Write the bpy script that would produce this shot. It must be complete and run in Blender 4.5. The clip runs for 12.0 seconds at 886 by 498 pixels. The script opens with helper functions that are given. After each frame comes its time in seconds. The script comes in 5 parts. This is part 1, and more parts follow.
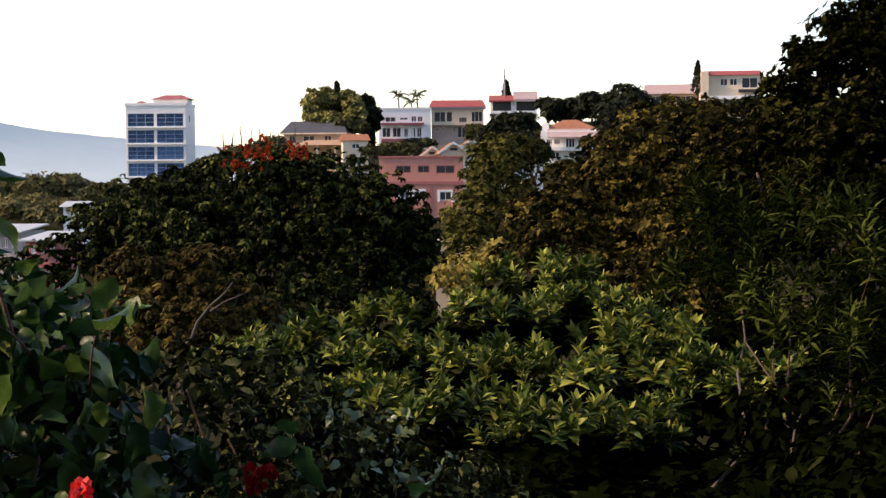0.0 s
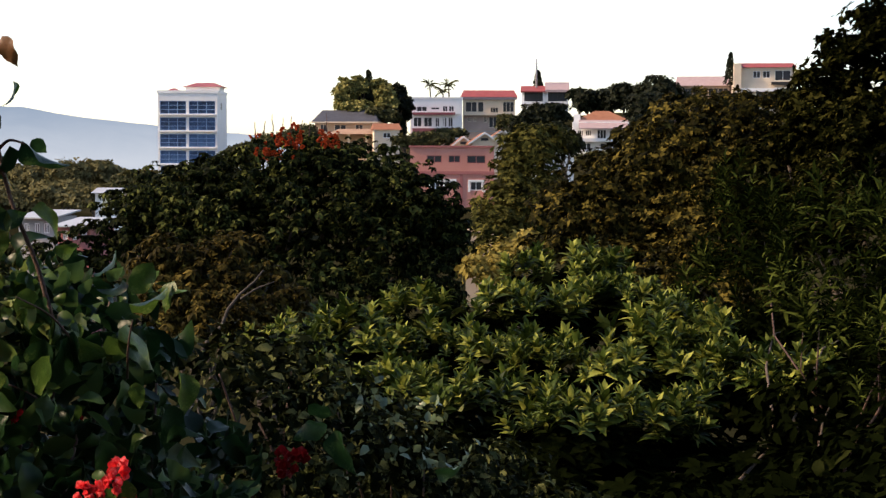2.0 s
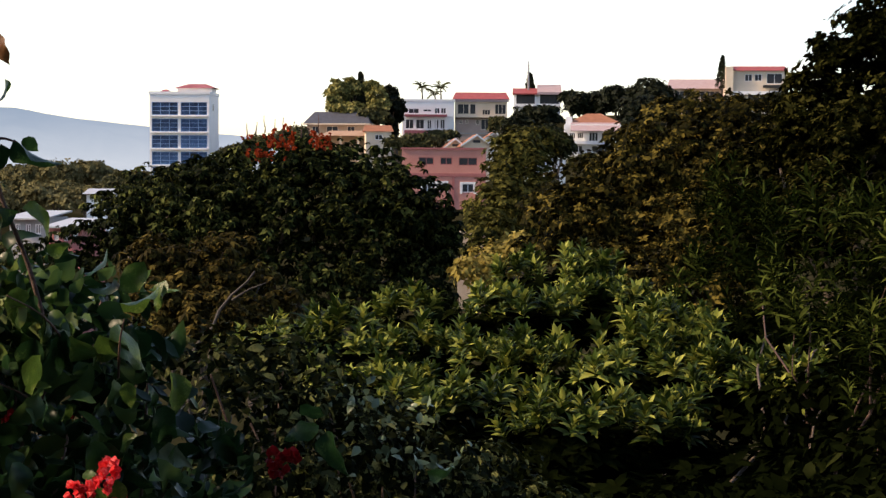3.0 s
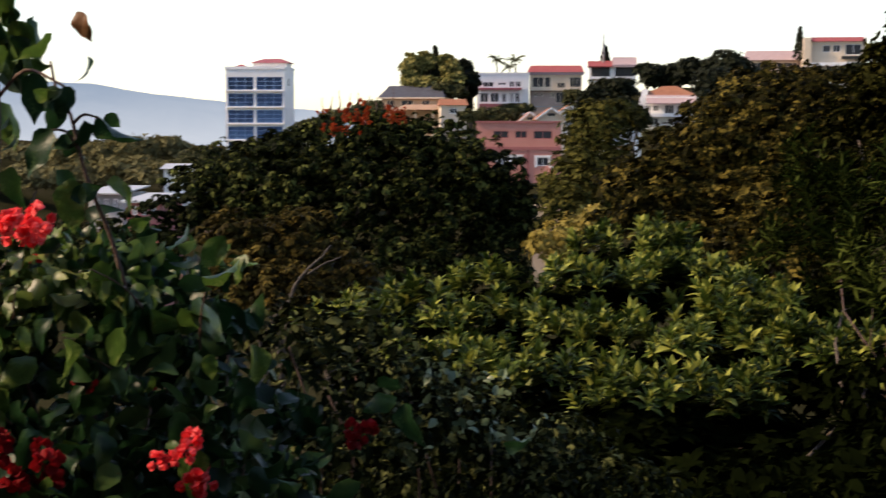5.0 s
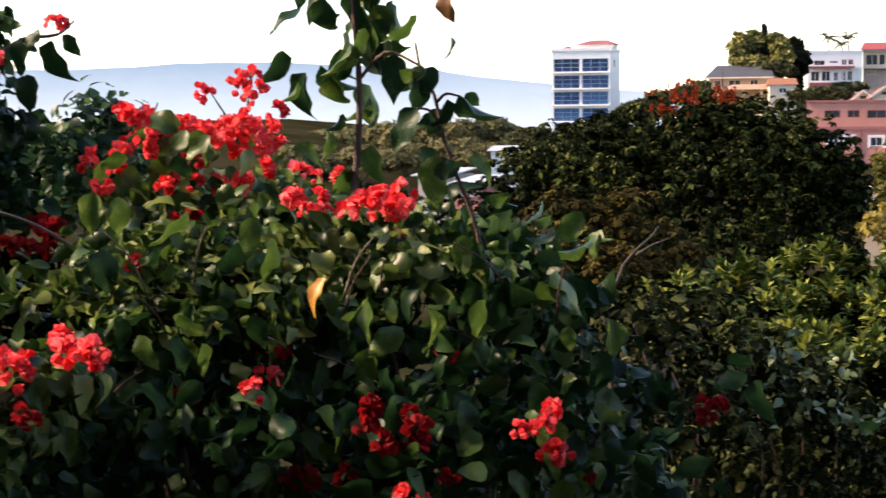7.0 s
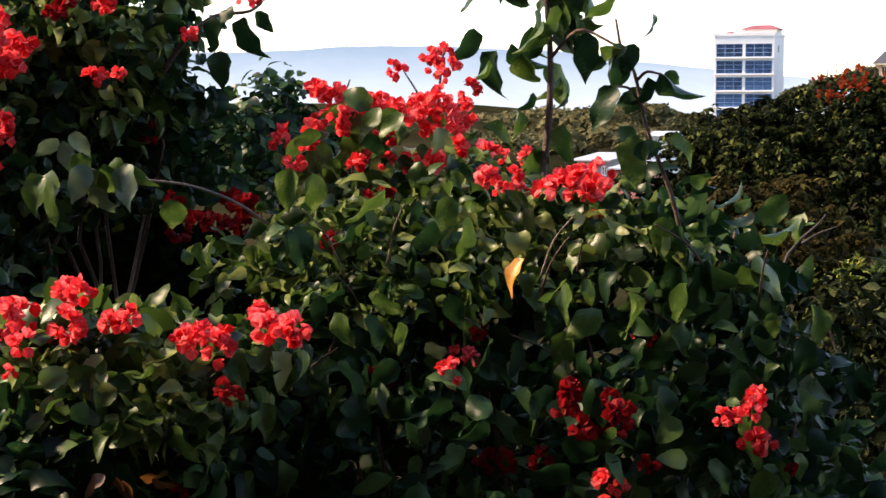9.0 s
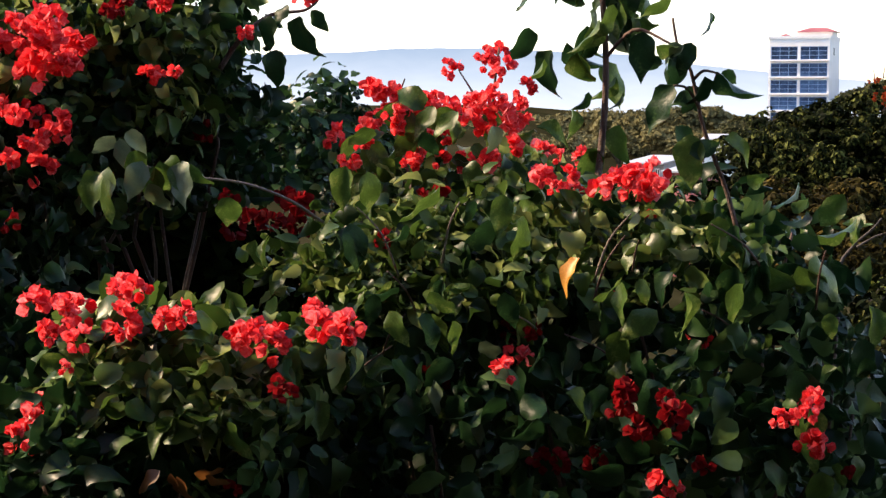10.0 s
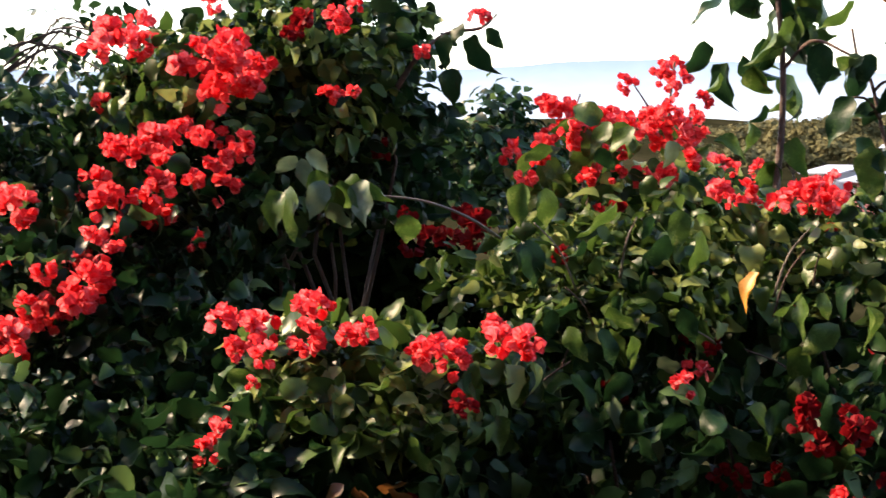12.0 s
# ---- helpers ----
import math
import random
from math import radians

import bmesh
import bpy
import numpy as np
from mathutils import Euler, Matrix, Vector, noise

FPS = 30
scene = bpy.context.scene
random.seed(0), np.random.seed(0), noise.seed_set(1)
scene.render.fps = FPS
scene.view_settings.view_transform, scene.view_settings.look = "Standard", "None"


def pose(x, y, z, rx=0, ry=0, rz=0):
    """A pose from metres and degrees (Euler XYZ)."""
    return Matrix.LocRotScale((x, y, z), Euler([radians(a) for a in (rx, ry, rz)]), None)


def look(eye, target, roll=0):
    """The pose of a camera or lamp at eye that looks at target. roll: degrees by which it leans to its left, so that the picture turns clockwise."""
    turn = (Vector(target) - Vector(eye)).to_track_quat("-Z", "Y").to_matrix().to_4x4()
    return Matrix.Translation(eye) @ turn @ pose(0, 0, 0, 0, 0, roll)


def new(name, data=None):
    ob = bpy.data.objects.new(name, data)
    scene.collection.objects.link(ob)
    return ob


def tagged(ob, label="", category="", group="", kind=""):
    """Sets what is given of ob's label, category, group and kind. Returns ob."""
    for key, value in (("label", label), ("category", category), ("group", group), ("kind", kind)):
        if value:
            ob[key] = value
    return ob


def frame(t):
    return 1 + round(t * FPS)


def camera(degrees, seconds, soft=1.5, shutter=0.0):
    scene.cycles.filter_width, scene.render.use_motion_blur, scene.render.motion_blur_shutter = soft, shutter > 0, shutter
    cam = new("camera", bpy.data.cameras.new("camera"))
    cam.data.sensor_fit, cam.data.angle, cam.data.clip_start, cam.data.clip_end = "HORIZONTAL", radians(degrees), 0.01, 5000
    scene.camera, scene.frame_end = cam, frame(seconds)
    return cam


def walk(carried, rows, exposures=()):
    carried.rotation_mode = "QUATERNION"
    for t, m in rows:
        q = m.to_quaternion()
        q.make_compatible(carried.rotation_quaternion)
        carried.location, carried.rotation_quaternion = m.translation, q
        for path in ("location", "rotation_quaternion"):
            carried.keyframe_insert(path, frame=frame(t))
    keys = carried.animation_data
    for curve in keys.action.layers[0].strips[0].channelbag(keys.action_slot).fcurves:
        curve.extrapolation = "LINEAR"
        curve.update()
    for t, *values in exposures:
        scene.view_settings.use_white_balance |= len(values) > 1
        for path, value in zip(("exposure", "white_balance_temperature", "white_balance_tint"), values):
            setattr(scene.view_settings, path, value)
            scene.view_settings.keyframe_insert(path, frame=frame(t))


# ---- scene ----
# ---------------------------------------------------------------- camera
cam = camera(29.3, 12.0, soft=1.4, shutter=0.4)
PATH = [
    (0, (0.094, 0.066, 1.719), (1.9000, 9.8922, 1.2802), -0.40),
    (0.5, (0.098, 0.067, 1.711), (1.8306, 9.9026, 1.2010), -0.24),
    (1, (0.092, 0.053, 1.715), (1.7268, 9.9075, 1.2482), -0.12),
    (1.5, (0.084, 0.026, 1.719), (1.6949, 9.8830, 1.2265), -0.02),
    (2, (0.085, 0.016, 1.720), (1.7161, 9.8697, 1.2221), 0.15),
    (2.5, (0.085, 0.024, 1.716), (1.7663, 9.8694, 1.2339), 0.33),
    (4.5, (0.081, 0.016, 1.719), (1.6677, 9.8729, 1.1514), 0.54),
    (5, (0.079, 0.005, 1.717), (1.3212, 9.9070, 1.0749), 0.07),
    (5.5, (0.063, 0.011, 1.711), (0.6476, 9.9664, 0.9746), -0.11),
    (6, (0.049, 0.011, 1.707), (0.2276, 9.9768, 0.9047), 0.07),
    (6.5, (0.035, -0.008, 1.708), (-0.1203, 9.9608, 0.9271), 0.35),
    (7, (0.030, -0.031, 1.710), (-0.6349, 9.9190, 0.9652), -0.39),
    (7.5, (0.014, -0.008, 1.706), (-0.9572, 9.9190, 0.9891), -0.44),
    (9.5, (-0.039, 0.009, 1.698), (-1.8047, 9.8142, 0.8410), 0.17),
    (10, (-0.039, 0.012, 1.695), (-1.9255, 9.7978, 0.8724), 0.23),
    (10.5, (-0.044, 0.012, 1.699), (-1.8734, 9.8093, 0.8834), 0.45),
    (11, (-0.056, -0.003, 1.701), (-2.4181, 9.6790, 0.8773), 0.22),
    (11.5, (-0.051, -0.006, 1.700), (-2.6242, 9.6231, 0.8828), -0.37),
    (12, (-0.044, -0.007, 1.700), (-2.9125, 9.5442, 0.9606), -0.65),
]
EXPOSURES = [(0, 0.76, 6950, 19), (5.0, 0.72, 6950, 19), (5.5, 0.6, 6950, 19), (6.05, 0.52, 6950, 19), (6.4, 1.68, 6950, 19), (6.7, 1.6, 6950, 19), (7.2, 1.35, 6950, 19), (9.5, 1.48, 6950, 19), (10.5, 1.36, 6950, 19), (11.0, 1.28, 6950, 19), (11.5, 1.7, 6950, 19), (12, 1.92, 6950, 19)]
walk(cam, [(t, look(eye, target, roll)) for t, eye, target, roll in PATH], EXPOSURES)

# ---------------------------------------------------------------- light
SUN_AZ, SUN_EL = radians(-87), radians(36)   # azimuth from +y towards +x
world = bpy.data.worlds.new("world")
scene.world = world
world.use_nodes = True
wn = world.node_tree
bg = wn.nodes["Background"]
sky = wn.nodes.new("ShaderNodeTexSky")
sky.sky_type, sky.sun_disc = "NISHITA", False
sky.sun_elevation, sky.sun_rotation = SUN_EL, SUN_AZ
sky.air_density, sky.dust_density, sky.ozone_density = 1.0, 0.4, 1.2
wn.links.new(sky.outputs[0], bg.inputs[0])
bg.inputs[1].default_value = 0.15
sun_data = bpy.data.lights.new("sun", "SUN")
sun_data.energy, sun_data.angle, sun_data.color = 4.2, radians(6), (1.0, 0.80, 0.54)
sun = new("sun", sun_data)
sun_dir = Vector((math.sin(SUN_AZ) * math.cos(SUN_EL), math.cos(SUN_AZ) * math.cos(SUN_EL), math.sin(SUN_EL)))
sun.rotation_mode = "QUATERNION"
sun.rotation_quaternion = sun_dir.to_track_quat("Z", "Y")

# ---------------------------------------------------------------- materials


def material(name, stops, rough=0.6, scale=6.0, spread=0.25, bump=0.0, translucent=0.0, metal=0.0, per="island", spec=0.5, mid=0.5):
    """stops: two or three base colours; noise at two scales and a random shift per piece choose between them."""
    m = bpy.data.materials.new(name)
    m.use_nodes = True
    nt = m.node_tree
    nodes, links = nt.nodes, nt.links
    bsdf = nodes["Principled BSDF"]
    bsdf.inputs["Roughness"].default_value = rough
    bsdf.inputs["Metallic"].default_value = metal
    bsdf.inputs["Specular IOR Level"].default_value = spec
    coord = nodes.new("ShaderNodeTexCoord")
    n1, n2 = nodes.new("ShaderNodeTexNoise"), nodes.new("ShaderNodeTexNoise")
    n1.inputs["Scale"].default_value, n2.inputs["Scale"].default_value = scale, scale * 9
    n1.inputs["Detail"].default_value, n2.inputs["Detail"].default_value = 3, 4
    for n in (n1, n2):
        links.new(coord.outputs["Object"], n.inputs["Vector"])
    mix = nodes.new("ShaderNodeMath")
    mix.operation = "MULTIPLY_ADD"
    links.new(n2.outputs["Fac"], mix.inputs[0])
    mix.inputs[1].default_value = 0.4
    links.new(n1.outputs["Fac"], mix.inputs[2])
    sub = nodes.new("ShaderNodeMath")
    sub.operation = "SUBTRACT"
    links.new(mix.outputs[0], sub.inputs[0])
    sub.inputs[1].default_value = 0.2
    if per == "island":
        rnd = nodes.new("ShaderNodeNewGeometry").outputs["Random Per Island"]
    else:
        rnd = nodes.new("ShaderNodeObjectInfo").outputs["Random"]
    add = nodes.new("ShaderNodeMath")
    add.operation = "MULTIPLY_ADD"
    off = nodes.new("ShaderNodeMath")
    off.operation = "SUBTRACT"
    links.new(rnd, off.inputs[0])
    off.inputs[1].default_value = 0.5
    links.new(off.outputs[0], add.inputs[0])
    add.inputs[1].default_value = spread * 2
    links.new(sub.outputs[0], add.inputs[2])
    ramp = nodes.new("ShaderNodeValToRGB")
    els = ramp.color_ramp.elements
    els[0].position, els[1].position = 0.15, 0.85
    els[0].color, els[1].color = (*stops[0], 1), (*stops[-1], 1)
    if len(stops) == 3:
        e = els.new(mid)
        e.color = (*stops[1], 1)
    links.new(add.outputs[0], ramp.inputs[0])
    links.new(ramp.outputs[0], bsdf.inputs["Base Color"])
    if bump:
        b = nodes.new("ShaderNodeBump")
        b.inputs["Strength"].default_value, b.inputs["Distance"].default_value = bump, 0.02
        links.new(n2.outputs["Fac"], b.inputs["Height"])
        links.new(b.outputs[0], bsdf.inputs["Normal"])
    if translucent:
        tr = nodes.new("ShaderNodeBsdfTranslucent")
        links.new(ramp.outputs[0], tr.inputs[0])
        ms = nodes.new("ShaderNodeMixShader")
        ms.inputs[0].default_value = translucent
        links.new(bsdf.outputs[0], ms.inputs[1])
        links.new(tr.outputs[0], ms.inputs[2])
        links.new(ms.outputs[0], nodes["Material Output"].inputs[0])
    return m


LEAF_BOUG = material("bougainvillea leaf", [(0.004, 0.015, 0.005), (0.013, 0.042, 0.013), (0.08, 0.14, 0.042)], 0.38, 2.5, 0.4, bump=0.1, translucent=0.3, spec=0.16, mid=0.62)
# Sunlit copy of the leaf above: light on the upper growth painted in
LEAF_LIT = material("sunlit bougainvillea leaf", [(0.010, 0.028, 0.006), (0.055, 0.105, 0.018), (0.22, 0.265, 0.08)], 0.38, 2.5, 0.42, bump=0.1, translucent=0.36, spec=0.26, mid=0.6)
LEAF_PALE = material("grey green leaf", [(0.05, 0.09, 0.05), (0.14, 0.19, 0.11)], 0.4, 2.5, 0.3, bump=0.1, translucent=0.2, spec=0.3)
LEAF_VAR = material("variegated leaf", [(0.0025, 0.0045, 0.0015), (0.008, 0.012, 0.0035), (0.11, 0.12, 0.045)], 0.7, 25, 0.38, translucent=0.12, spec=0.02, mid=0.68)
LEAF_YELLOW = material("yellow leaf", [(0.45, 0.176, 0.024), (0.65, 0.32, 0.048)], 0.5, 20, 0.1, translucent=0.3)
LEAF_RUST = material("rust leaf", [(0.096, 0.036, 0.01), (0.21, 0.084, 0.02)], 0.5, 20, 0.3, translucent=0.3)
BRACT = material("red bract", [(0.62, 0.024, 0.03), (0.82, 0.07, 0.075), (0.90, 0.27, 0.28)], 0.65, 10, 0.35, translucent=0.6, spec=0.15)
SCARLET = material("scarlet blossom", [(0.24, 0.03, 0.008), (0.42, 0.07, 0.018)], 0.6, 14, 0.3, translucent=0.3, spec=0.1)
# Darker copy of the bract red, painting the shade deep among the leaves
BRACT_DEEP = material("shaded red bract", [(0.15, 0.004, 0.006), (0.30, 0.011, 0.013)], 0.6, 14, 0.3, translucent=0.5, spec=0.15)
LEAF_MANGO = material("young mango leaf", [(0.014, 0.028, 0.005), (0.06, 0.09, 0.014), (0.34, 0.35, 0.068)], 0.5, 1.2, 0.4, translucent=0.25, spec=0.08, mid=0.57)
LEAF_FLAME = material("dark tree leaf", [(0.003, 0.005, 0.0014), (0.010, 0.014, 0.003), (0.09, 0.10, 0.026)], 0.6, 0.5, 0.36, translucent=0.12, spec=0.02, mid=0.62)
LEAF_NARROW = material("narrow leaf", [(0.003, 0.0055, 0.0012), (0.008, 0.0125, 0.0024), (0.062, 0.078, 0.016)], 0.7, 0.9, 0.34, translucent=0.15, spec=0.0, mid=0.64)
# Shade under and between the crowns, put into a near-black leaf colour
LEAF_SHADE = material("shade-dark leaf", [(0.0016, 0.0025, 0.0008), (0.004, 0.006, 0.0014), (0.016, 0.019, 0.005)], 0.8, 0.9, 0.28, translucent=0.1, spec=0.0, mid=0.74)
LEAF_BROAD = material("broad tree leaf", [(0.0045, 0.0046, 0.0012), (0.02, 0.018, 0.0034), (0.13, 0.098, 0.02)], 0.6, 0.5, 0.36, translucent=0.15, spec=0.02, mid=0.6)
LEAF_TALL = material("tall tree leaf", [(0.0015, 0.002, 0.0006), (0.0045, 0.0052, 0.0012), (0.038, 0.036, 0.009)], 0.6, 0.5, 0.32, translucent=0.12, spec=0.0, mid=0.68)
# Low sun in the gap put into the leaf colour as gold
LEAF_GOLD_LIT = material("gold-lit leaf", [(0.08, 0.062, 0.014), (0.22, 0.17, 0.036), (0.42, 0.33, 0.085)], 0.6, 0.9, 0.3, translucent=0.3, spec=0.05)
LEAF_OLIVE = material("olive tree leaf", [(0.008, 0.0066, 0.0018), (0.03, 0.0235, 0.005), (0.125, 0.092, 0.021)], 0.6, 0.7, 0.3, translucent=0.2, spec=0.03)
LEAF_LIGHT = material("light tree leaf", [(0.009, 0.010, 0.002), (0.032, 0.033, 0.007), (0.11, 0.098, 0.022)], 0.7, 0.4, 0.32, translucent=0.15, spec=0.03)
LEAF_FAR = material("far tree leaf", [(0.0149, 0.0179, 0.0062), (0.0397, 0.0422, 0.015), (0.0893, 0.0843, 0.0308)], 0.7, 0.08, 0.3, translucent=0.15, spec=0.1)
# Sunlit tone of the hilltop crowns painted into the leaf colour
LEAF_HILL = material("sunlit hilltop leaf", [(0.0665, 0.072, 0.0224), (0.1615, 0.153, 0.048), (0.38, 0.324, 0.112)], 0.7, 0.1, 0.35, translucent=0.2, spec=0.05)
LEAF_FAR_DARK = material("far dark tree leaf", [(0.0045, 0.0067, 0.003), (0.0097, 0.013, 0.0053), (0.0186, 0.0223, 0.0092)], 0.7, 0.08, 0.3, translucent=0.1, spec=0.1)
LEAF_DRY = material("dry hill leaf", [(0.07, 0.064, 0.028), (0.125, 0.112, 0.05), (0.185, 0.165, 0.085)], 0.8, 0.05, 0.25, translucent=0.15, spec=0.0)
BARK = material("bark", [(0.05, 0.035, 0.025), (0.14, 0.10, 0.075)], 0.85, 9, 0.2, bump=0.6)
BARK_PALE = material("pale bark", [(0.03, 0.022, 0.016), (0.06, 0.048, 0.038)], 0.85, 9, 0.2, bump=0.5)
TWIG = material("twig", [(0.045, 0.02, 0.016), (0.12, 0.065, 0.045)], 0.7, 30, 0.2, bump=0.4)
TWIG_PALE = material("pale twig", [(0.12, 0.096, 0.078), (0.216, 0.18, 0.15)], 0.7, 30, 0.2, bump=0.4)
EARTH = material("earth", [(0.0084, 0.0084, 0.0042), (0.021, 0.0204, 0.0096), (0.042, 0.0348, 0.0204)], 1.0, 0.15, 0.0, bump=0.4, spec=0.0)
WHITE = material("white paint", [(0.74, 0.72, 0.70), (0.84, 0.82, 0.80)], 0.6, 0.5, 0.03)
CREAM = material("cream paint", [(0.60, 0.47, 0.34), (0.72, 0.60, 0.46)], 0.7, 0.5, 0.03)
TAUPE = material("taupe plaster", [(0.33, 0.235, 0.19), (0.45, 0.335, 0.28)], 0.8, 0.5, 0.03)
ORANGE = material("apricot paint", [(0.442, 0.285, 0.168), (0.561, 0.399, 0.264)], 0.7, 0.5, 0.03)
PINK = material("salmon pink paint", [(0.44, 0.165, 0.13), (0.54, 0.235, 0.185)], 0.75, 0.5, 0.03)
PINK_DARK = material("dark pink paint", [(0.30, 0.09, 0.085), (0.38, 0.13, 0.12)], 0.75, 0.5, 0.03)
MAROON = material("maroon paint", [(0.22, 0.05, 0.06), (0.32, 0.09, 0.10)], 0.7, 0.5, 0.03)
TILE_RED = material("red roof tile", [(0.2184, 0.0341, 0.0312), (0.312, 0.0634, 0.0572)], 0.7, 1.2, 0.08)
TILE_PINK = material("faded pink roof", [(0.3146, 0.2184, 0.2194), (0.389, 0.2964, 0.2925)], 0.7, 1.2, 0.08)
TILE_ORANGE = material("terracotta roof tile", [(0.2184, 0.078, 0.0364), (0.312, 0.13, 0.0624)], 0.75, 1.2, 0.1)
TILE_TAN = material("tan roof tile", [(0.28, 0.17, 0.11), (0.38, 0.25, 0.17)], 0.75, 1.2, 0.1)
TILE_DARK = material("dark slate roof", [(0.035, 0.037, 0.045), (0.075, 0.075, 0.09)], 0.6, 1.2, 0.08)
ZINC = material("zinc roof sheet", [(0.3575, 0.364, 0.377), (0.468, 0.4745, 0.4875)], 0.45, 0.7, 0.05, metal=0.2)
GREY = material("grey concrete", [(0.24, 0.24, 0.24), (0.36, 0.36, 0.35)], 0.85, 0.8, 0.04)
# Blue of the reflected sky put into the pane colour, uneven by noise
GLASS_BLUE = material("glass painted sky blue", [(0.006, 0.016, 0.04), (0.02, 0.05, 0.12), (0.06, 0.13, 0.26)], 0.25, 0.9, 0.3, per="object", spec=0.22)
GLASS_DARK = material("dark window glass", [(0.012, 0.013, 0.016), (0.04, 0.04, 0.045)], 0.35, 0.6, 0.25, per="object", spec=0.3)
BLUE_FRAME = material("pale blue metal frame", [(0.1404, 0.2574, 0.468), (0.2106, 0.351, 0.585)], 0.5, 2, 0.05)
IRON = material("dark iron", [(0.03, 0.03, 0.03), (0.06, 0.055, 0.05)], 0.55, 10, 0.05, metal=0.6)


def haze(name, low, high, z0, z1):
    """Distant mountain as a plain glowing backdrop: kilometres of lit air painted in as emission, paler towards its
    foot.
    """
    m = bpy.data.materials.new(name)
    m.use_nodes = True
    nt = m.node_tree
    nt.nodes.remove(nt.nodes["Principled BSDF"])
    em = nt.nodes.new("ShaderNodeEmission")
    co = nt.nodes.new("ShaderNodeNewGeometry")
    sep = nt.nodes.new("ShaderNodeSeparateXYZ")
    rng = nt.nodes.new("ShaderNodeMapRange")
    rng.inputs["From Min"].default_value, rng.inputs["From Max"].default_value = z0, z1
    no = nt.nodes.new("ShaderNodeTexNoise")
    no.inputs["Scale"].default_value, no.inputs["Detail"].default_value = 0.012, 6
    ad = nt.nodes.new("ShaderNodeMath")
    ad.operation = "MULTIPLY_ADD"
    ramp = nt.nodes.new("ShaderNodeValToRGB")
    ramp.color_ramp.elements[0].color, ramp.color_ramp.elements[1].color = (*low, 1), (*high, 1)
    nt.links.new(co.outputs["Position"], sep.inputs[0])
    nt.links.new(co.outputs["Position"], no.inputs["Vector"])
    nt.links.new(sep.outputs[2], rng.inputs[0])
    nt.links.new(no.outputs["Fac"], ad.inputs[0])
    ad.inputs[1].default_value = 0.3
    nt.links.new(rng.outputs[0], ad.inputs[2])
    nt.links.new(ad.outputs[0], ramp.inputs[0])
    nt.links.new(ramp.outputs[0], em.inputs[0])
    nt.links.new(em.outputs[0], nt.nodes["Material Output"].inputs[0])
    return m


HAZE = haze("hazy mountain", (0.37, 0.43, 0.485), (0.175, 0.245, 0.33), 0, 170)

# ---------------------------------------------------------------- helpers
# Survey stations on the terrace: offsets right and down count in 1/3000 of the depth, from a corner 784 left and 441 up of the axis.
STATION_A = look((0.094, 0.066, 1.719), (1.9000, 9.8922, 1.2802), -0.40)
STATION_B = look((-0.044, 0.012, 1.699), (-1.8734, 9.8093, 0.8834), 0.45)
STATION_C = look((-0.044, -0.007, 1.700), (-2.9125, 9.5442, 0.9606), -0.65)
STATION_D = look((0.063, 0.011, 1.711), (0.6476, 9.9664, 0.9746), -0.11)


def spot(station, u, v, d):
    return station @ Vector(((u - 784) / 3000 * d, (441 - v) / 3000 * d, -d))


def smooth(a, b, x):
    t = min(1.0, max(0.0, (x - a) / (b - a)))
    return t * t * (3 - 2 * t)


def mesh_object(name, verts, faces, mat, parent=None, label=""):
    me = bpy.data.meshes.new(name)
    me.from_pydata([tuple(v) for v in verts], [], faces)
    me.materials.append(mat)
    ob = new(name, me)
    if parent is not None:
        ob.parent = parent
    if label:
        tagged(ob, label)
    return ob


def part(name, bm, mat, parent=None, label=""):
    me = bpy.data.meshes.new(name)
    bm.to_mesh(me)
    bm.free()
    me.materials.append(mat)
    ob = new(name, me)
    if parent is not None:
        ob.parent = parent
    if label:
        tagged(ob, label)
    return ob


def shared(name, me, m, parent):
    ob = new(name, me)
    ob.parent = parent
    ob.matrix_basis = m
    return ob


def empty(name, at, label, category, group="", rz=0.0):
    ob = new(name)
    ob.empty_display_size = 0.2
    ob.matrix_basis = Matrix.Translation(at) @ Matrix.Rotation(radians(rz), 4, "Z")
    return tagged(ob, label, category, group)


def scatter(name, templates, mats, mat, parent=None, label="", smooth_shade=True):
    """One mesh of many leaves: templates are (verts, faces) with all faces triangles; mats an array n x 4 x 4."""
    mats = np.asarray(mats, float)
    pick = np.arange(len(mats)) % len(templates)
    vs, fs, base = [], [], 0
    for k, (tv, tf) in enumerate(templates):
        mm = mats[pick == k]
        if not len(mm):
            continue
        tv, tf = np.asarray(tv, float), np.asarray(tf, int)
        w = np.einsum("nij,vj->nvi", mm[:, :3, :3], tv) + mm[:, None, :3, 3]
        vs.append(w.reshape(-1, 3))
        fs.append((tf[None] + (np.arange(len(mm)) * len(tv))[:, None, None] + base).reshape(-1, 3))
        base += len(mm) * len(tv)
    v, f = np.concatenate(vs), np.concatenate(fs)
    me = bpy.data.meshes.new(name)
    me.vertices.add(len(v))
    me.vertices.foreach_set("co", v.astype(np.float32).ravel())
    me.loops.add(f.size)
    me.loops.foreach_set("vertex_index", f.astype(np.int32).ravel())
    me.polygons.add(len(f))
    me.polygons.foreach_set("loop_start", (np.arange(len(f)) * 3).astype(np.int32))
    me.polygons.foreach_set("use_smooth", np.full(len(f), smooth_shade))
    me.update(calc_edges=True)
    me.materials.append(mat)
    ob = new(name, me)
    if parent is not None:
        ob.parent = parent
        ob.matrix_parent_inverse = parent.matrix_basis.inverted()
    tagged(ob, label, kind="stuff")
    return ob


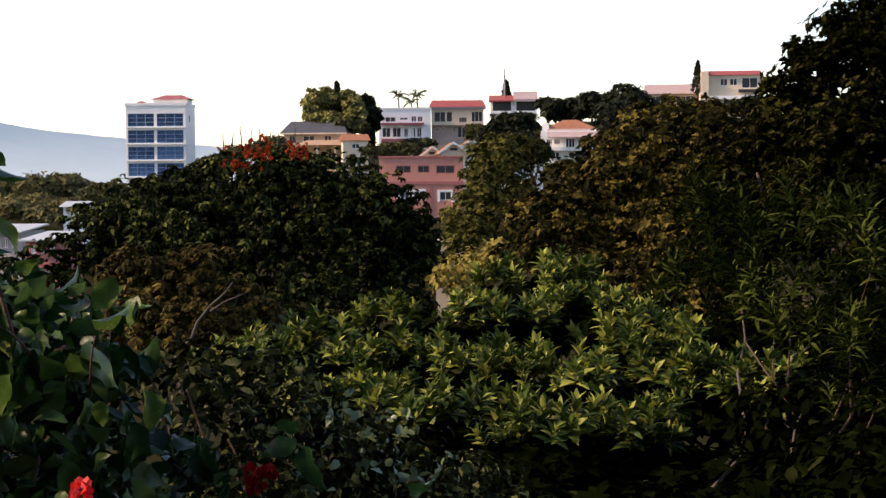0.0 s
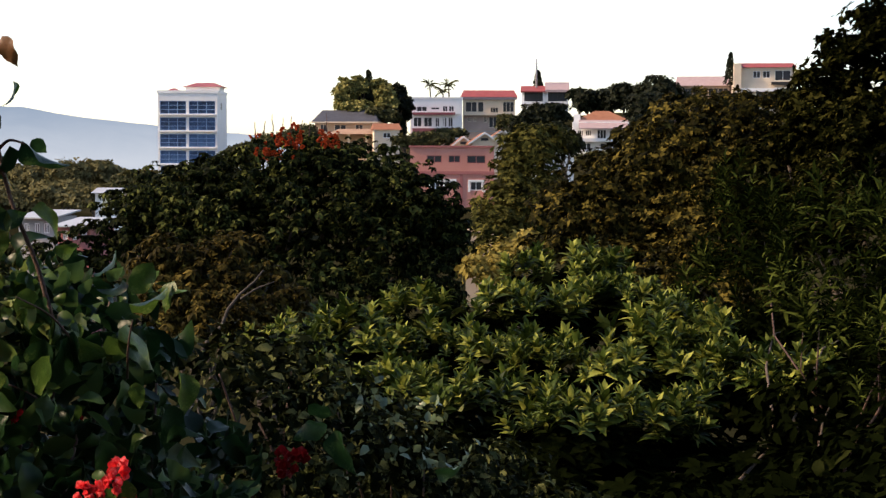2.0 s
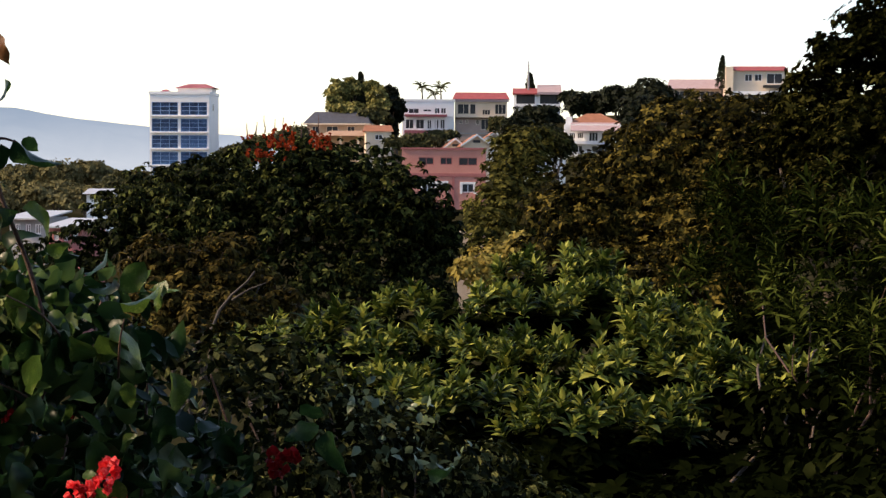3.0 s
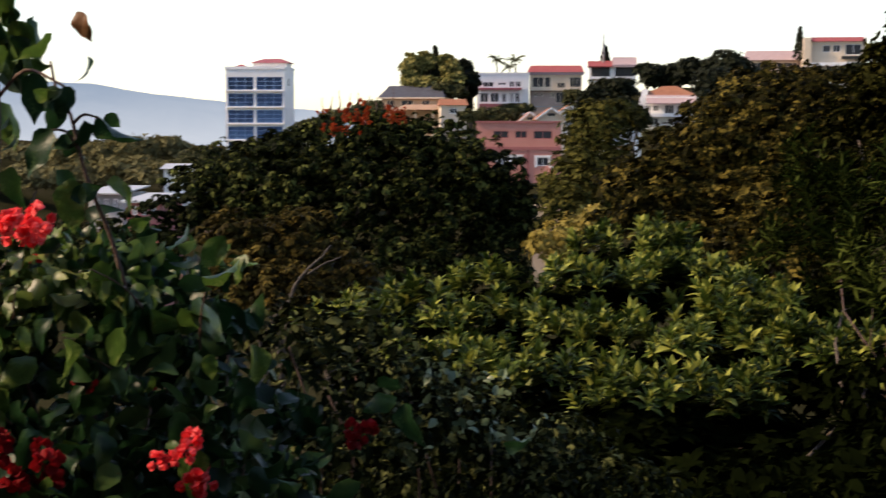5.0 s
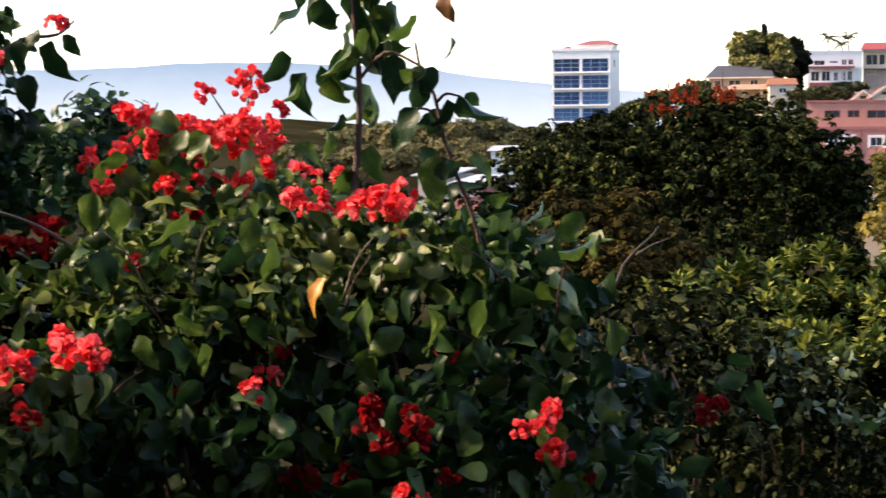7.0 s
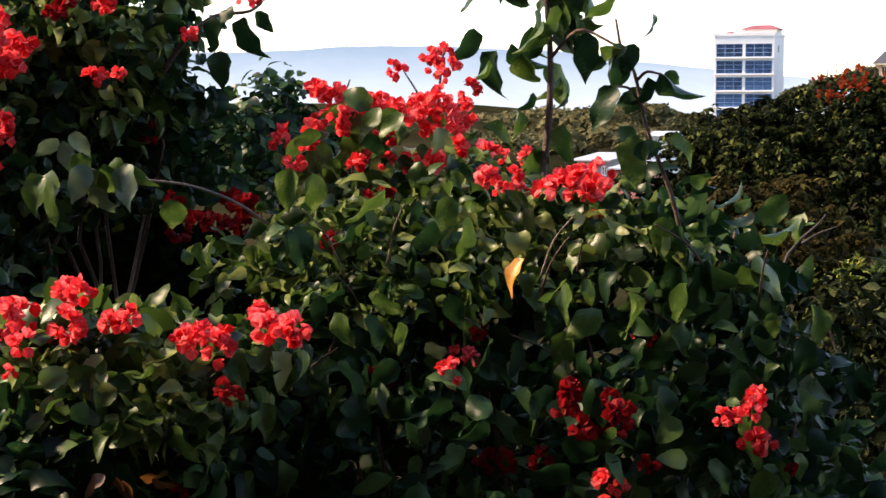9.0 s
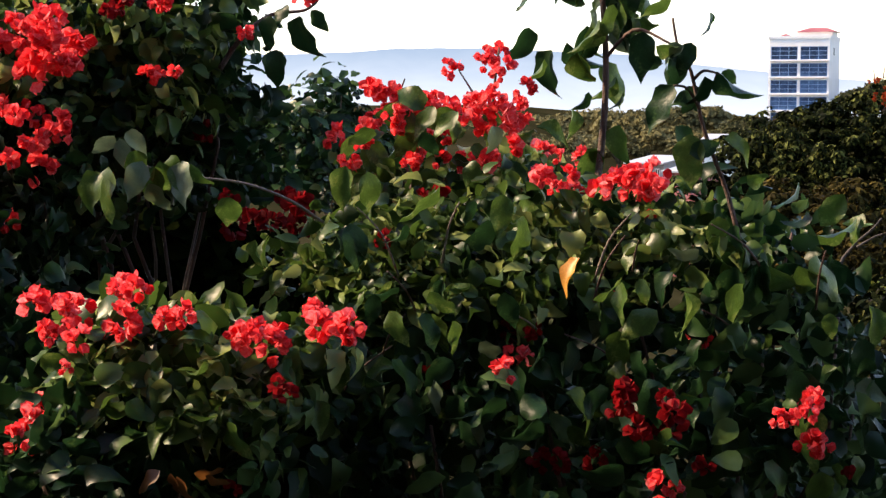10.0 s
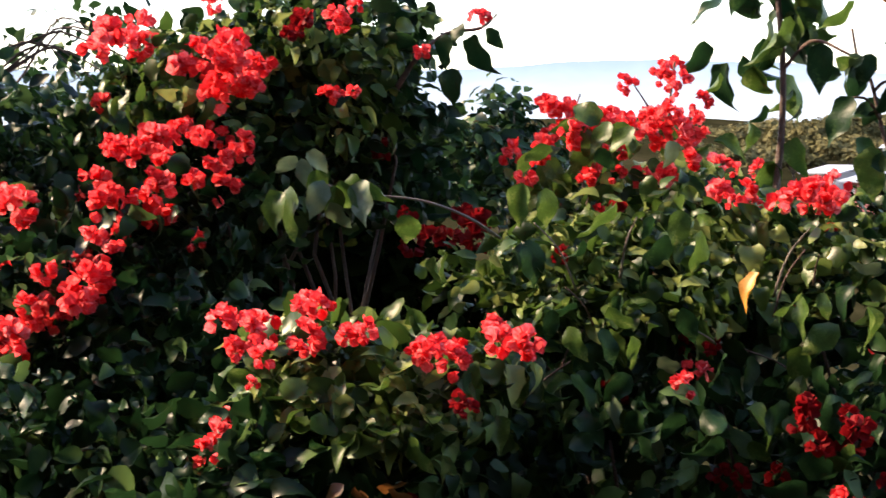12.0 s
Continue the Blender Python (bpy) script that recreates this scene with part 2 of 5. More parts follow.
def leaf_shape(length, width, fold=0.25, droop=0.2, wave=0.0, rows=4, seed=0):
    """A pointed leaf along +y from its stalk, facing +z, folded on the midrib; triangles."""
    r = random.Random(seed)
    verts, faces = [(0, 0, 0)], []
    turn = 2 * droop if abs(droop) > 0.01 else 0.02

    def bend(t):
        return length * math.sin(turn * t) / turn, -length * (1 - math.cos(turn * t)) / turn

    for i in range(1, rows + 1):
        t = i / (rows + 1)
        w = width * 0.5 * t ** 0.55 * (1 - t) ** 0.9 / 0.38
        y, z = bend(t)
        lift = fold * w
        a, b = r.uniform(-wave, wave) * width, r.uniform(-wave, wave) * width
        wl, wr = w * (1 + 1.6 * r.uniform(-wave, wave)), w * (1 + 1.6 * r.uniform(-wave, wave))
        verts += [(-wl, y, z + lift + a), (0.3 * a, y, z), (wr, y, z + lift + b)]
    verts.append((0, *bend(1.0)))
    last = len(verts) - 1
    faces += [(0, 2, 1), (0, 3, 2)]
    for i in range(rows - 1):
        p = 1 + 3 * i
        faces += [(p, p + 1, p + 4), (p, p + 4, p + 3), (p + 1, p + 2, p + 5), (p + 1, p + 5, p + 4)]
    p = 1 + 3 * (rows - 1)
    faces += [(p, p + 1, last), (p + 1, p + 2, last)]
    return verts, faces


def ovate_leaf(width, fold, droop, seed, rows=9):
    """A broad pointed leaf of unit length with a cupped blade and a softly waved edge; triangles."""
    r = random.Random(seed)
    verts, faces = [(0, 0, 0)], []
    phase, twist = r.uniform(0, 6.28), r.uniform(-0.5, 0.5)
    for i in range(1, rows + 1):
        t = i / (rows + 1)
        w = width * 0.5 * (t ** 0.55 * (1 - t) ** 0.95) / 0.385 * (1 - 0.45 * smooth(0.62, 1.0, t))
        y, z = math.sin(2 * droop * t) / (2 * droop), -(1 - math.cos(2 * droop * t)) / (2 * droop)
        for k in (-1, -0.55, 0, 0.55, 1):
            edge = abs(k) ** 1.6
            wave = 0.05 * edge * math.sin(11 * t + phase + (1.7 if k > 0 else 0))
            verts.append((k * w * (1 + 0.06 * edge * math.sin(17 * t + phase)), y, z + fold * w * edge + wave + twist * k * w * t))
    verts.append((0, math.sin(2 * droop) / (2 * droop), -(1 - math.cos(2 * droop)) / (2 * droop)))
    last = len(verts) - 1
    for q in range(4):
        faces += [(0, 2 + q, 1 + q), (last - 5 + q, last - 4 + q, last)]
    for i in range(rows - 1):
        for q in range(4):
            p = 1 + 5 * i + q
            faces += [(p, p + 1, p + 6), (p, p + 6, p + 5)]
    return verts, faces


def joined(items):
    """Joins (template, matrix) pairs into one template."""
    verts, faces = [], []
    for (tv, tf), m in items:
        base = len(verts)
        verts += [tuple(m @ Vector(v)) for v in tv]
        faces += [tuple(i + base for i in f) for f in tf]
    return verts, faces


def whorl(n, length, width, rise, seed):
    """Leaves spreading from one shoot tip that points along +z."""
    r = random.Random(seed)
    items = []
    for i in range(n):
        s = r.uniform(0.75, 1.1)
        pitch = rise * r.uniform(0.5, 1.4) * (0.35 + 0.9 * (i + 1) / n)
        m = Matrix.Rotation(2.4 * i + r.uniform(-0.3, 0.3), 4, "Z") @ Matrix.Rotation(pitch, 4, "X") @ Matrix.Scale(s, 4)
        items.append((leaf_shape(length, width, 0.3, r.uniform(0.1, 0.45), rows=2, seed=seed + i), m))
    return joined(items)


def shoot(n, length, width, height, lean, seed):
    """An upright leafy shoot: leaves in a spiral up a short axis, steeper and shorter towards its tip."""
    r = random.Random(seed)
    items = []
    for i in range(n):
        t = (i + 0.5) / n
        pitch = lean[0] + (lean[1] - lean[0]) * t + r.uniform(-0.18, 0.18)
        m = Matrix.Translation((0, 0, height * t)) @ Matrix.Rotation(2.4 * i + r.uniform(-0.3, 0.3), 4, "Z") @ Matrix.Rotation(pitch, 4, "X") @ Matrix.Scale(r.uniform(0.75, 1.1) * (1.1 - 0.4 * t), 4)
        items.append((leaf_shape(length, width, 0.35, r.uniform(0.15, 0.5), rows=2, seed=seed + i), m))
    return joined(items)


def frond(length, pairs, seed):
    """A drooping compound leaf with leaflets in pairs."""
    r = random.Random(seed)
    items = []
    for i in range(pairs):
        t = (i + 0.6) / pairs
        y, z = length * t, 0.12 * length * math.sin(t * 2.2) - 0.45 * length * t * t
        for side in (-1, 1):
            m = Matrix.Translation((0, y, z)) @ Matrix.Rotation(side * -1.15 + r.uniform(-0.2, 0.2), 4, "Z") @ Matrix.Rotation(-0.5 - 0.3 * t, 4, "X")
            items.append((leaf_shape(length * 0.36 * (1 - 0.4 * t), length * 0.13, 0.2, 0.3, rows=1, seed=seed), m))
    return joined(items)


def basis(normals, up_bias, rng, tilt=0.5, hang=0.5):
    """Leaf frames: +z near the given normals, +y running outward and down."""
    n = normals + rng.normal(0, tilt, normals.shape)
    n[:, 2] += up_bias
    n /= np.linalg.norm(n, axis=1, keepdims=True) + 1e-9
    y = normals + rng.normal(0, 0.7, normals.shape)
    y[:, 2] -= hang
    y -= (y * n).sum(1, keepdims=True) * n
    y /= np.linalg.norm(y, axis=1, keepdims=True) + 1e-9
    x = np.cross(y, n)
    return np.stack([x, y, n], 2)


def directions(k, rng, low=-0.6):
    d = rng.normal(0, 1, (k * 4, 3))
    d /= np.linalg.norm(d, axis=1, keepdims=True)
    d = d[d[:, 2] > low][:k]
    return d


def crown_frames(lobes, clumps, leaves, clump_r, size, rng, up=0.4, tilt=0.5, low=-0.6, inner=0.25, upright=0.0, hang=0.5):
    """Leaf frames for a crown. lobes: (centre, radii); each carries clumps of leaves on its skin and some within."""
    total = sum(r[0] * r[2] for _, r in lobes)
    out = []
    for c, r in lobes:
        k = max(4, int(clumps * r[0] * r[2] / total))
        d = directions(k, rng, low)
        k = len(d)
        depth = np.where(rng.random(k) < inner, rng.uniform(0.45, 0.85, k), rng.uniform(0.85, 1.06, k))[:, None]
        centres = np.array(c) + d * np.array(r) * depth
        cr = clump_r * rng.uniform(0.55, 1.3, k)
        ld = directions(k * leaves, rng, -0.35)
        while len(ld) < k * leaves:
            ld = np.concatenate([ld, directions(k * leaves, rng, -0.35)])
        ld = ld[: k * leaves].reshape(k, leaves, 3)
        n = ld + 0.8 * d[:, None]
        n /= np.linalg.norm(n, axis=2, keepdims=True)
        pos = centres[:, None] + ld * cr[:, None, None] * rng.uniform(0.5, 1.0, (k, leaves, 1)) * np.array((1, 1, 0.7))
        n, pos = n.reshape(-1, 3), pos.reshape(-1, 3)
        if upright:
            z = n * 0.6 + rng.normal(0, 0.2, n.shape)
            z[:, 2] += upright
            z /= np.linalg.norm(z, axis=1, keepdims=True)
            x = np.cross(z, rng.normal(0, 1, z.shape))
            x /= np.linalg.norm(x, axis=1, keepdims=True)
            rot = np.stack([x, np.cross(z, x), z], 2)
        else:
            rot = basis(n, up, rng, tilt, hang)
        m = np.zeros((len(n), 4, 4))
        m[:, :3, :3] = rot * (size * rng.uniform(0.4, 1.35, len(n)))[:, None, None]
        m[:, :3, 3], m[:, 3, 3] = pos, 1
        out.append(m)
    out = np.concatenate(out)
    return out[rng.permutation(len(out))]


def tube(points, radii, sides=7):
    """A tapered limb through the points, as a bmesh."""
    bm = bmesh.new()
    rings = []
    pts = [Vector(p) for p in points]
    for i, p in enumerate(pts):
        t = (pts[min(i + 1, len(pts) - 1)] - pts[max(i - 1, 0)]).normalized()
        a = t.orthogonal().normalized()
        b = t.cross(a)
        rings.append([bm.verts.new(p + radii[i] * (math.cos(q) * a + math.sin(q) * b)) for q in (2 * math.pi * k / sides for k in range(sides))])
    for r0, r1 in zip(rings, rings[1:]):
        for k in range(sides):
            bm.faces.new((r0[k], r0[(k + 1) % sides], r1[(k + 1) % sides], r1[k])).smooth = True
    bm.faces.new(rings[0][::-1])
    bm.faces.new(rings[-1])
    return bm


def limb(a, b, r0, r1, sag, seed, n=6):
    """A bent limb from a to b."""
    r = random.Random(seed)
    a, b = Vector(a), Vector(b)
    length = (b - a).length
    pts = []
    for i in range(n + 1):
        t = i / n
        p = a.lerp(b, t) + Vector((0, 0, sag * length * math.sin(math.pi * t)))
        if 0 < i < n:
            p += Vector((r.uniform(-1, 1), r.uniform(-1, 1), r.uniform(-1, 1))) * 0.035 * length
        pts.append(p)
    return tube(pts, [r0 + (r1 - r0) * i / n for i in range(n + 1)])


def tree(name, label, base, lobes, templates, leaf_mat, clumps, leaves, clump_r, size, seed, bark=BARK, trunk_r=0.18, group="", **kw):
    """Trunk, a limb into each lobe, and a crown of separate leaves."""
    rng = np.random.default_rng(seed)
    base = Vector(base)
    thing = empty(name, base, label, "tree", group)
    inv = Matrix.Translation(-base)
    centre = sum((Vector(c) for c, _ in lobes), Vector()) / len(lobes)
    fork = base.lerp(centre, 0.55)
    bm = limb(base - Vector((0, 0, 0.3)), fork, trunk_r, trunk_r * 0.7, 0.0, seed)
    bm.transform(inv)
    part("trunk", bm, bark, thing)
    for i, (c, r) in enumerate(sorted(lobes, key=lambda q: -q[1][0])[:7]):
        bm = limb(fork, Vector(c) + Vector((0, 0, r[2] * 0.5)), trunk_r * 0.6, trunk_r * 0.12, 0.08, seed + i)
        bm.transform(inv)
        part("limb", bm, bark, thing)
    m = crown_frames(lobes, clumps, leaves, clump_r, size, rng, **kw)
    scatter("crown", templates, m, leaf_mat, thing)
    return thing


def lobe(station, u, v, d, ru, rv, deep=1.0):
    k = d / 3000
    return tuple(spot(station, u, v, d)), (ru * k, ru * k * deep, rv * k)


# ---------------------------------------------------------------- ground and distance


def ground_z(x, y):
    a = 8 + 16 * smooth(0, 90, x)
    z = -4.5 * smooth(3.5, 9, y) - 7.5 * smooth(9, 45, y)
    z += a * smooth(100, 340, y) * (1 - smooth(420, 900, y))
    z += 8 * smooth(120, 230, y) * smooth(0, -40, x) * (1 - smooth(260, 420, y))
    return z + 0.6 * noise.noise(Vector((x * 0.05, y * 0.05, 0))) * smooth(6, 30, abs(y))


def build_ground():
    radii = [0, 1, 2, 3, 4, 5, 6, 7, 8, 10, 12, 15, 18, 22, 27, 33, 40, 48, 58, 70, 85, 100, 118, 138, 160, 182, 205, 230, 256, 284, 312, 340, 370, 410, 470, 560, 700, 950, 1400, 2200, 3400, 4700]
    n = 120
    verts, faces = [(0, 0, ground_z(0, 0))], []
    for r in radii[1:]:
        for k in range(n):
            a = 2 * math.pi * k / n
            x, y = r * math.sin(a), r * math.cos(a)
            verts.append((x, y, ground_z(x, y)))
    for k in range(n):
        faces.append((0, 1 + (k + 1) % n, 1 + k))
    for j in range(len(radii) - 2):
        p, q = 1 + j * n, 1 + (j + 1) * n
        for k in range(n):
            faces.append((p + k, p + (k + 1) % n, q + (k + 1) % n, q + k))
    ob = mesh_object("ground", verts, faces, EARTH)
    for p in ob.data.polygons:
        p.use_smooth = True
    return tagged(ob, "earthy green hillside falling away into a valley", "ground", kind="structure")


build_ground()


def build_mountains():
    """A far range: its ridge heights by bearing, in metres over the terrace, at 4.2 km."""
    ridge = [(-70, 150), (-60, 190), (-48, 175), (-38, 150), (-30, 138), (-24, 130), (-19, 130), (-15.2, 134), (-11.3, 152), (-8.5, 147), (-6.6, 140), (-5.05, 138), (-4.4, 136),
             (-3.8, 124), (-3.0, 116), (-1.5, 103), (-0.4, 96), (0.4, 87), (1.4, 80), (2.3, 76), (3, 71), (4.5, 54), (8, 36), (14, 30), (30, 40), (60, 60)]
    bear, high = [b for b, _ in ridge], [h for _, h in ridge]
    verts, faces = [], []
    cols, rows = 260, 9
    for i in range(cols + 1):
        b = -70 + 130 * i / cols
        h = float(np.interp(b, bear, high)) + 2 * noise.noise(Vector((b * 0.9, 0, 0))) + 2 * noise.noise(Vector((b * 3.3, 5, 0)))
        for j in range(rows + 1):
            t = j / rows
            d = 4200 - 500 * (1 - t) + 120 * noise.noise(Vector((b * 0.5, t * 3, 2)))
            verts.append((d * math.sin(radians(b)), d * math.cos(radians(b)), 1.7 + h * t - 60 * (1 - t)))
    for i in range(cols):
        for j in range(rows):
            p = i * (rows + 1) + j
            faces.append((p, p + rows + 1, p + rows + 2, p + 1))
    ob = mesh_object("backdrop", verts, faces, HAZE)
    for p in ob.data.polygons:
        p.use_smooth = True
    tagged(ob, "pale blue hazy mountain range far away", "mountains", kind="structure")


build_mountains()

# Unseen wall and roof slab, added to block sky light on the near shrubs
bm = bmesh.new()
for b in ((-9, 9, -2.6, -2.3, -0.3, 6.5), (-9.3, 9.3, -2.9, -1.5, 6.5, 6.75), (-9, 9, -2.3, 0.7, 2.85, 3.05)):
    v = [bm.verts.new((x, y, z)) for z in b[4:] for y in b[2:4] for x in b[:2]]
    for f in ((0, 2, 3, 1), (4, 5, 7, 6), (0, 1, 5, 4), (1, 3, 7, 5), (3, 2, 6, 7), (2, 0, 4, 6)):
        bm.faces.new([v[i] for i in f])
tagged(part("wall_south", bm, TAUPE), "unseen added wall and roof slab that shade the near shrubs", "wall", kind="structure")

# ---------------------------------------------------------------- buildings


def box(bm, x0, x1, y0, y1, z0, z1):
    v = [bm.verts.new((x, y, z)) for z in (z0, z1) for y in (y0, y1) for x in (x0, x1)]
    for f in ((0, 2, 3, 1), (4, 5, 7, 6), (0, 1, 5, 4), (1, 3, 7, 5), (3, 2, 6, 7), (2, 0, 4, 6)):
        bm.faces.new([v[i] for i in f])


def box_part(name, b, mat, parent, label=""):
    bm = bmesh.new()
    box(bm, *b)
    return part(name, bm, mat, parent, label)


def walls(thing, w, dep, z0, h, mat, holes, thick=0.25):
    """Front wall along y = 0 with real openings; the other three walls plain. holes: (x0, x1, z0, z1)."""
    xs = sorted({0.0, w, *(q for a in holes for q in a[:2])})
    zs = sorted({z0, h, *(q for a in holes for q in a[2:])})
    bm = bmesh.new()
    for xa, xb in zip(xs, xs[1:]):
        for za, zb in zip(zs, zs[1:]):
            mx, mz = (xa + xb) / 2, (za + zb) / 2
            if not any(a[0] < mx < a[1] and a[2] < mz < a[3] for a in holes):
                box(bm, xa, xb, 0, thick, za, zb)
    box(bm, 0, thick, thick, dep, z0, h)
    box(bm, w - thick, w, thick, dep, z0, h)
    box(bm, thick, w - thick, dep - thick, dep, z0, h)
    box(bm, thick, w - thick, thick, dep - thick, h - 0.3, h - 0.05)
    bmesh.ops.remove_doubles(bm, verts=bm.verts, dist=0.001)
    return part("wall", bm, mat, thing)


def window(thing, hole, glass, frame_mat, mullions=1, rails=0):
    x0, x1, z0, z1 = hole
    f = 0.09
    bars_x = [(x0, x0 + f)] + [(x - f / 2, x + f / 2) for x in (x0 + (x1 - x0) * (i + 1) / (mullions + 1) for i in range(mullions))] + [(x1 - f, x1)]
    bars_z = [(z0, z0 + f)] + [(z - f / 2, z + f / 2) for z in (z0 + (z1 - z0) * (i + 1) / (rails + 1) for i in range(rails))] + [(z1 - f, z1)]
    xs, zs = sorted(q for b in bars_x for q in b), sorted(q for b in bars_z for q in b)
    bm = bmesh.new()
    for xa, xb in zip(xs, xs[1:]):
        for za, zb in zip(zs, zs[1:]):
            if any(abs(b[0] - xa) < 1e-6 for b in bars_x) or any(abs(b[0] - za) < 1e-6 for b in bars_z):
                box(bm, xa, xb, 0.08, 0.2, za, zb)
    bmesh.ops.remove_doubles(bm, verts=bm.verts, dist=0.0005)
    win = part("window", bm, frame_mat, thing)
    box_part("pane", (x0 + 0.02, x1 - 0.02, 0.13, 0.15, z0 + 0.02, z1 - 0.02), glass, win)
    return win


def hip(bm, x0, x1, y0, y1, z, rise, inset):
    a = [bm.verts.new(p) for p in ((x0, y0, z), (x1, y0, z), (x1, y1, z), (x0, y1, z))]
    ym = (y0 + y1) / 2
    b = [bm.verts.new((x0 + inset, ym, z + rise)), bm.verts.new((x1 - inset, ym, z + rise))]
    for f in ((a[0], a[1], b[1], b[0]), (a[2], a[3], b[0], b[1]), (a[1], a[2], b[1]), (a[3], a[0], b[0]), (a[3], a[2], a[1], a[0])):
        bm.faces.new(f)


def site(u0, u1, vtop, vbase, d, name, label, turn=0.0, station=STATION_A):
    """Where a facade stands: the thing at its lower near corner, its width and height."""
    p0, p1 = spot(station, u0, vbase, d), spot(station, u1, vbase, d)
    w = (u1 - u0) / 3000 * d
    h = (vbase - vtop) / 3000 * d
    ang = math.degrees(math.atan2(p1.y - p0.y, p1.x - p0.x)) + turn
    return empty(name, p0, label, "house", rz=ang), w, h


def fr(w, h, *rows):
    return [(a * w, b * w, c * h, e * h) for a, b, c, e in rows]


# The white tower of flats
tower, W, H = site(224, 330, 188, 340, 320, "apartment_tower", "white five-storey apartment tower with blue glass front", -1)
tagged(tower, category="building")
holes = []
for k in range(4):
    za = H - 1.55 - (k + 1) * 3.12 + 0.75
    for xa, xb in ((0.035, 0.475), (0.52, 0.965)):
        holes.append((xa * W, xb * W, za, za + 2.45))
holes.append((0.045 * W, 0.465 * W, 0.1, H - 1.55 - 4 * 3.12 + 0.25))
holes.append((0.53 * W, 0.955 * W, 0.1, H - 1.55 - 4 * 3.12 + 0.25))
walls(tower, W, 11, -16, H, WHITE, holes)
for hq in holes:
    window(tower, hq, GLASS_BLUE, BLUE_FRAME, 2, 2)
box_part("parapet", (-0.15, W + 0.15, -0.15, 0.25, H, H + 0.5), WHITE, tower)
box_part("parapet", (-0.15, 0.15, 0.25, 11, H, H + 0.5), WHITE, tower)
box_part("parapet", (W - 0.15, W + 0.15, 0.25, 11, H, H + 0.5), WHITE, tower)
box_part("penthouse", (W * 0.42, W * 1.0, 3, 8, H, H + 1.3), WHITE, tower)
bm = bmesh.new()
hip(bm, W * 0.38, W * 1.06, 2.2, 8.8, H + 1.3, 0.9, 2.2)
part("roof", bm, MAROON, tower, "small dark red tiled hip roof")
bm = bmesh.new()
hip(bm, W * 0.08, W * 0.3, 3, 7, H + 0.5, 0.6, 1.0)
part("roof", bm, MAROON, tower, "small dark red tiled hip roof")
box_part("side_window", (W, W + 0.06, 4.0, 5.0, H - 3.0, H - 1.7), GLASS_DARK, tower)
for k in range(4):
    box_part("balcony_slab", (0.3, W - 0.3, -0.5, 0, H - 1.55 - (k + 1) * 3.12 + 0.45, H - 1.55 - (k + 1) * 3.12 + 0.66), WHITE, tower)

# Apricot house with a dark roof
h1, W, H = site(502, 618, 236, 268, 290, "house", "apricot house with dark slate hip roof and terrace", -4)
hl = fr(W, H, (0.08, 0.18, 0.45, 0.85), (0.30, 0.48, 0.45, 0.85), (0.62, 0.74, 0.5, 0.85))
walls(h1, W, 8, -9, H, ORANGE, hl)
for q in hl:
    window(h1, q, GLASS_DARK, CREAM)
bm = bmesh.new()
hip(bm, -0.5, W * 0.98, -0.8, 9, H, 2.1, 1.2)
part("roof", bm, TILE_DARK, h1)
box_part("eave", (-0.5, W * 0.98, -0.85, -0.6, H - 0.25, H), CREAM, h1)
bm = bmesh.new()
hip(bm, W * 0.25, W * 1.15, -4, 0, H * 0.3, 0.9, 1.5)
part("porch_roof", bm, TILE_TAN, h1)
for k in range(4):
    x = W * (0.28 + 0.27 * k)
    box_part("porch_post", (x, x + 0.3, -3.6, -3.3, -6, H * 0.3), CREAM, h1)

h1b, W, H = site(607, 652, 249, 270, 280, "house", "small cream gabled house with an arched window", 6)
hl = fr(W, H, (0.35, 0.65, 0.3, 0.75))
walls(h1b, W, 6, -8, H, CREAM, hl)
for q in hl:
    window(h1b, q, GLASS_DARK, WHITE)
bm = bmesh.new()
hip(bm, -0.4, W + 0.4, -0.4, 6.4, H, 1.1, 0.3)
part("roof", bm, TILE_ORANGE, h1b)

# White house with a maroon gallery
h2, W, H = site(671, 763, 194, 250, 330, "house", "white two-storey house with maroon gallery", 2)
hl = fr(W, H, (0.12, 0.32, 0.60, 0.76), (0.40, 0.56, 0.66, 0.74), (0.62, 0.72, 0.60, 0.78), (0.74, 0.84, 0.60, 0.78),
        (0.06, 0.22, 0.12, 0.42), (0.26, 0.42, 0.12, 0.42), (0.48, 0.56, 0.12, 0.40), (0.62, 0.70, 0.12, 0.42), (0.73, 0.82, 0.12, 0.42))
walls(h2, W, 8, -8, H, WHITE, hl)
for q in hl:
    window(h2, q, GLASS_DARK, WHITE)
box_part("balcony", (W * 0.04, W * 0.86, -1.3, 0, H * 0.50, H * 0.57), MAROON, h2)
box_part("balcony", (W * 0.04, W * 0.86, -1.2, 0, -0.6, H * 0.07), MAROON, h2)
for k in range(5):
    x = W * (0.05 + 0.195 * k)
    box_part("post", (x, x + 0.18, -1.2, -1.02, H * 0.07, H * 0.5), WHITE, h2)
bm = bmesh.new()
for x0, x1, y0, y1 in ((-0.1, W + 0.1, -0.1, 0.25), (-0.1, 0.25, 0.25, 8), (W - 0.25, W + 0.1, 0.25, 8)):
    box(bm, x0, x1, y0, y1, H, H + 0.35)
part("parapet", bm, WHITE, h2)

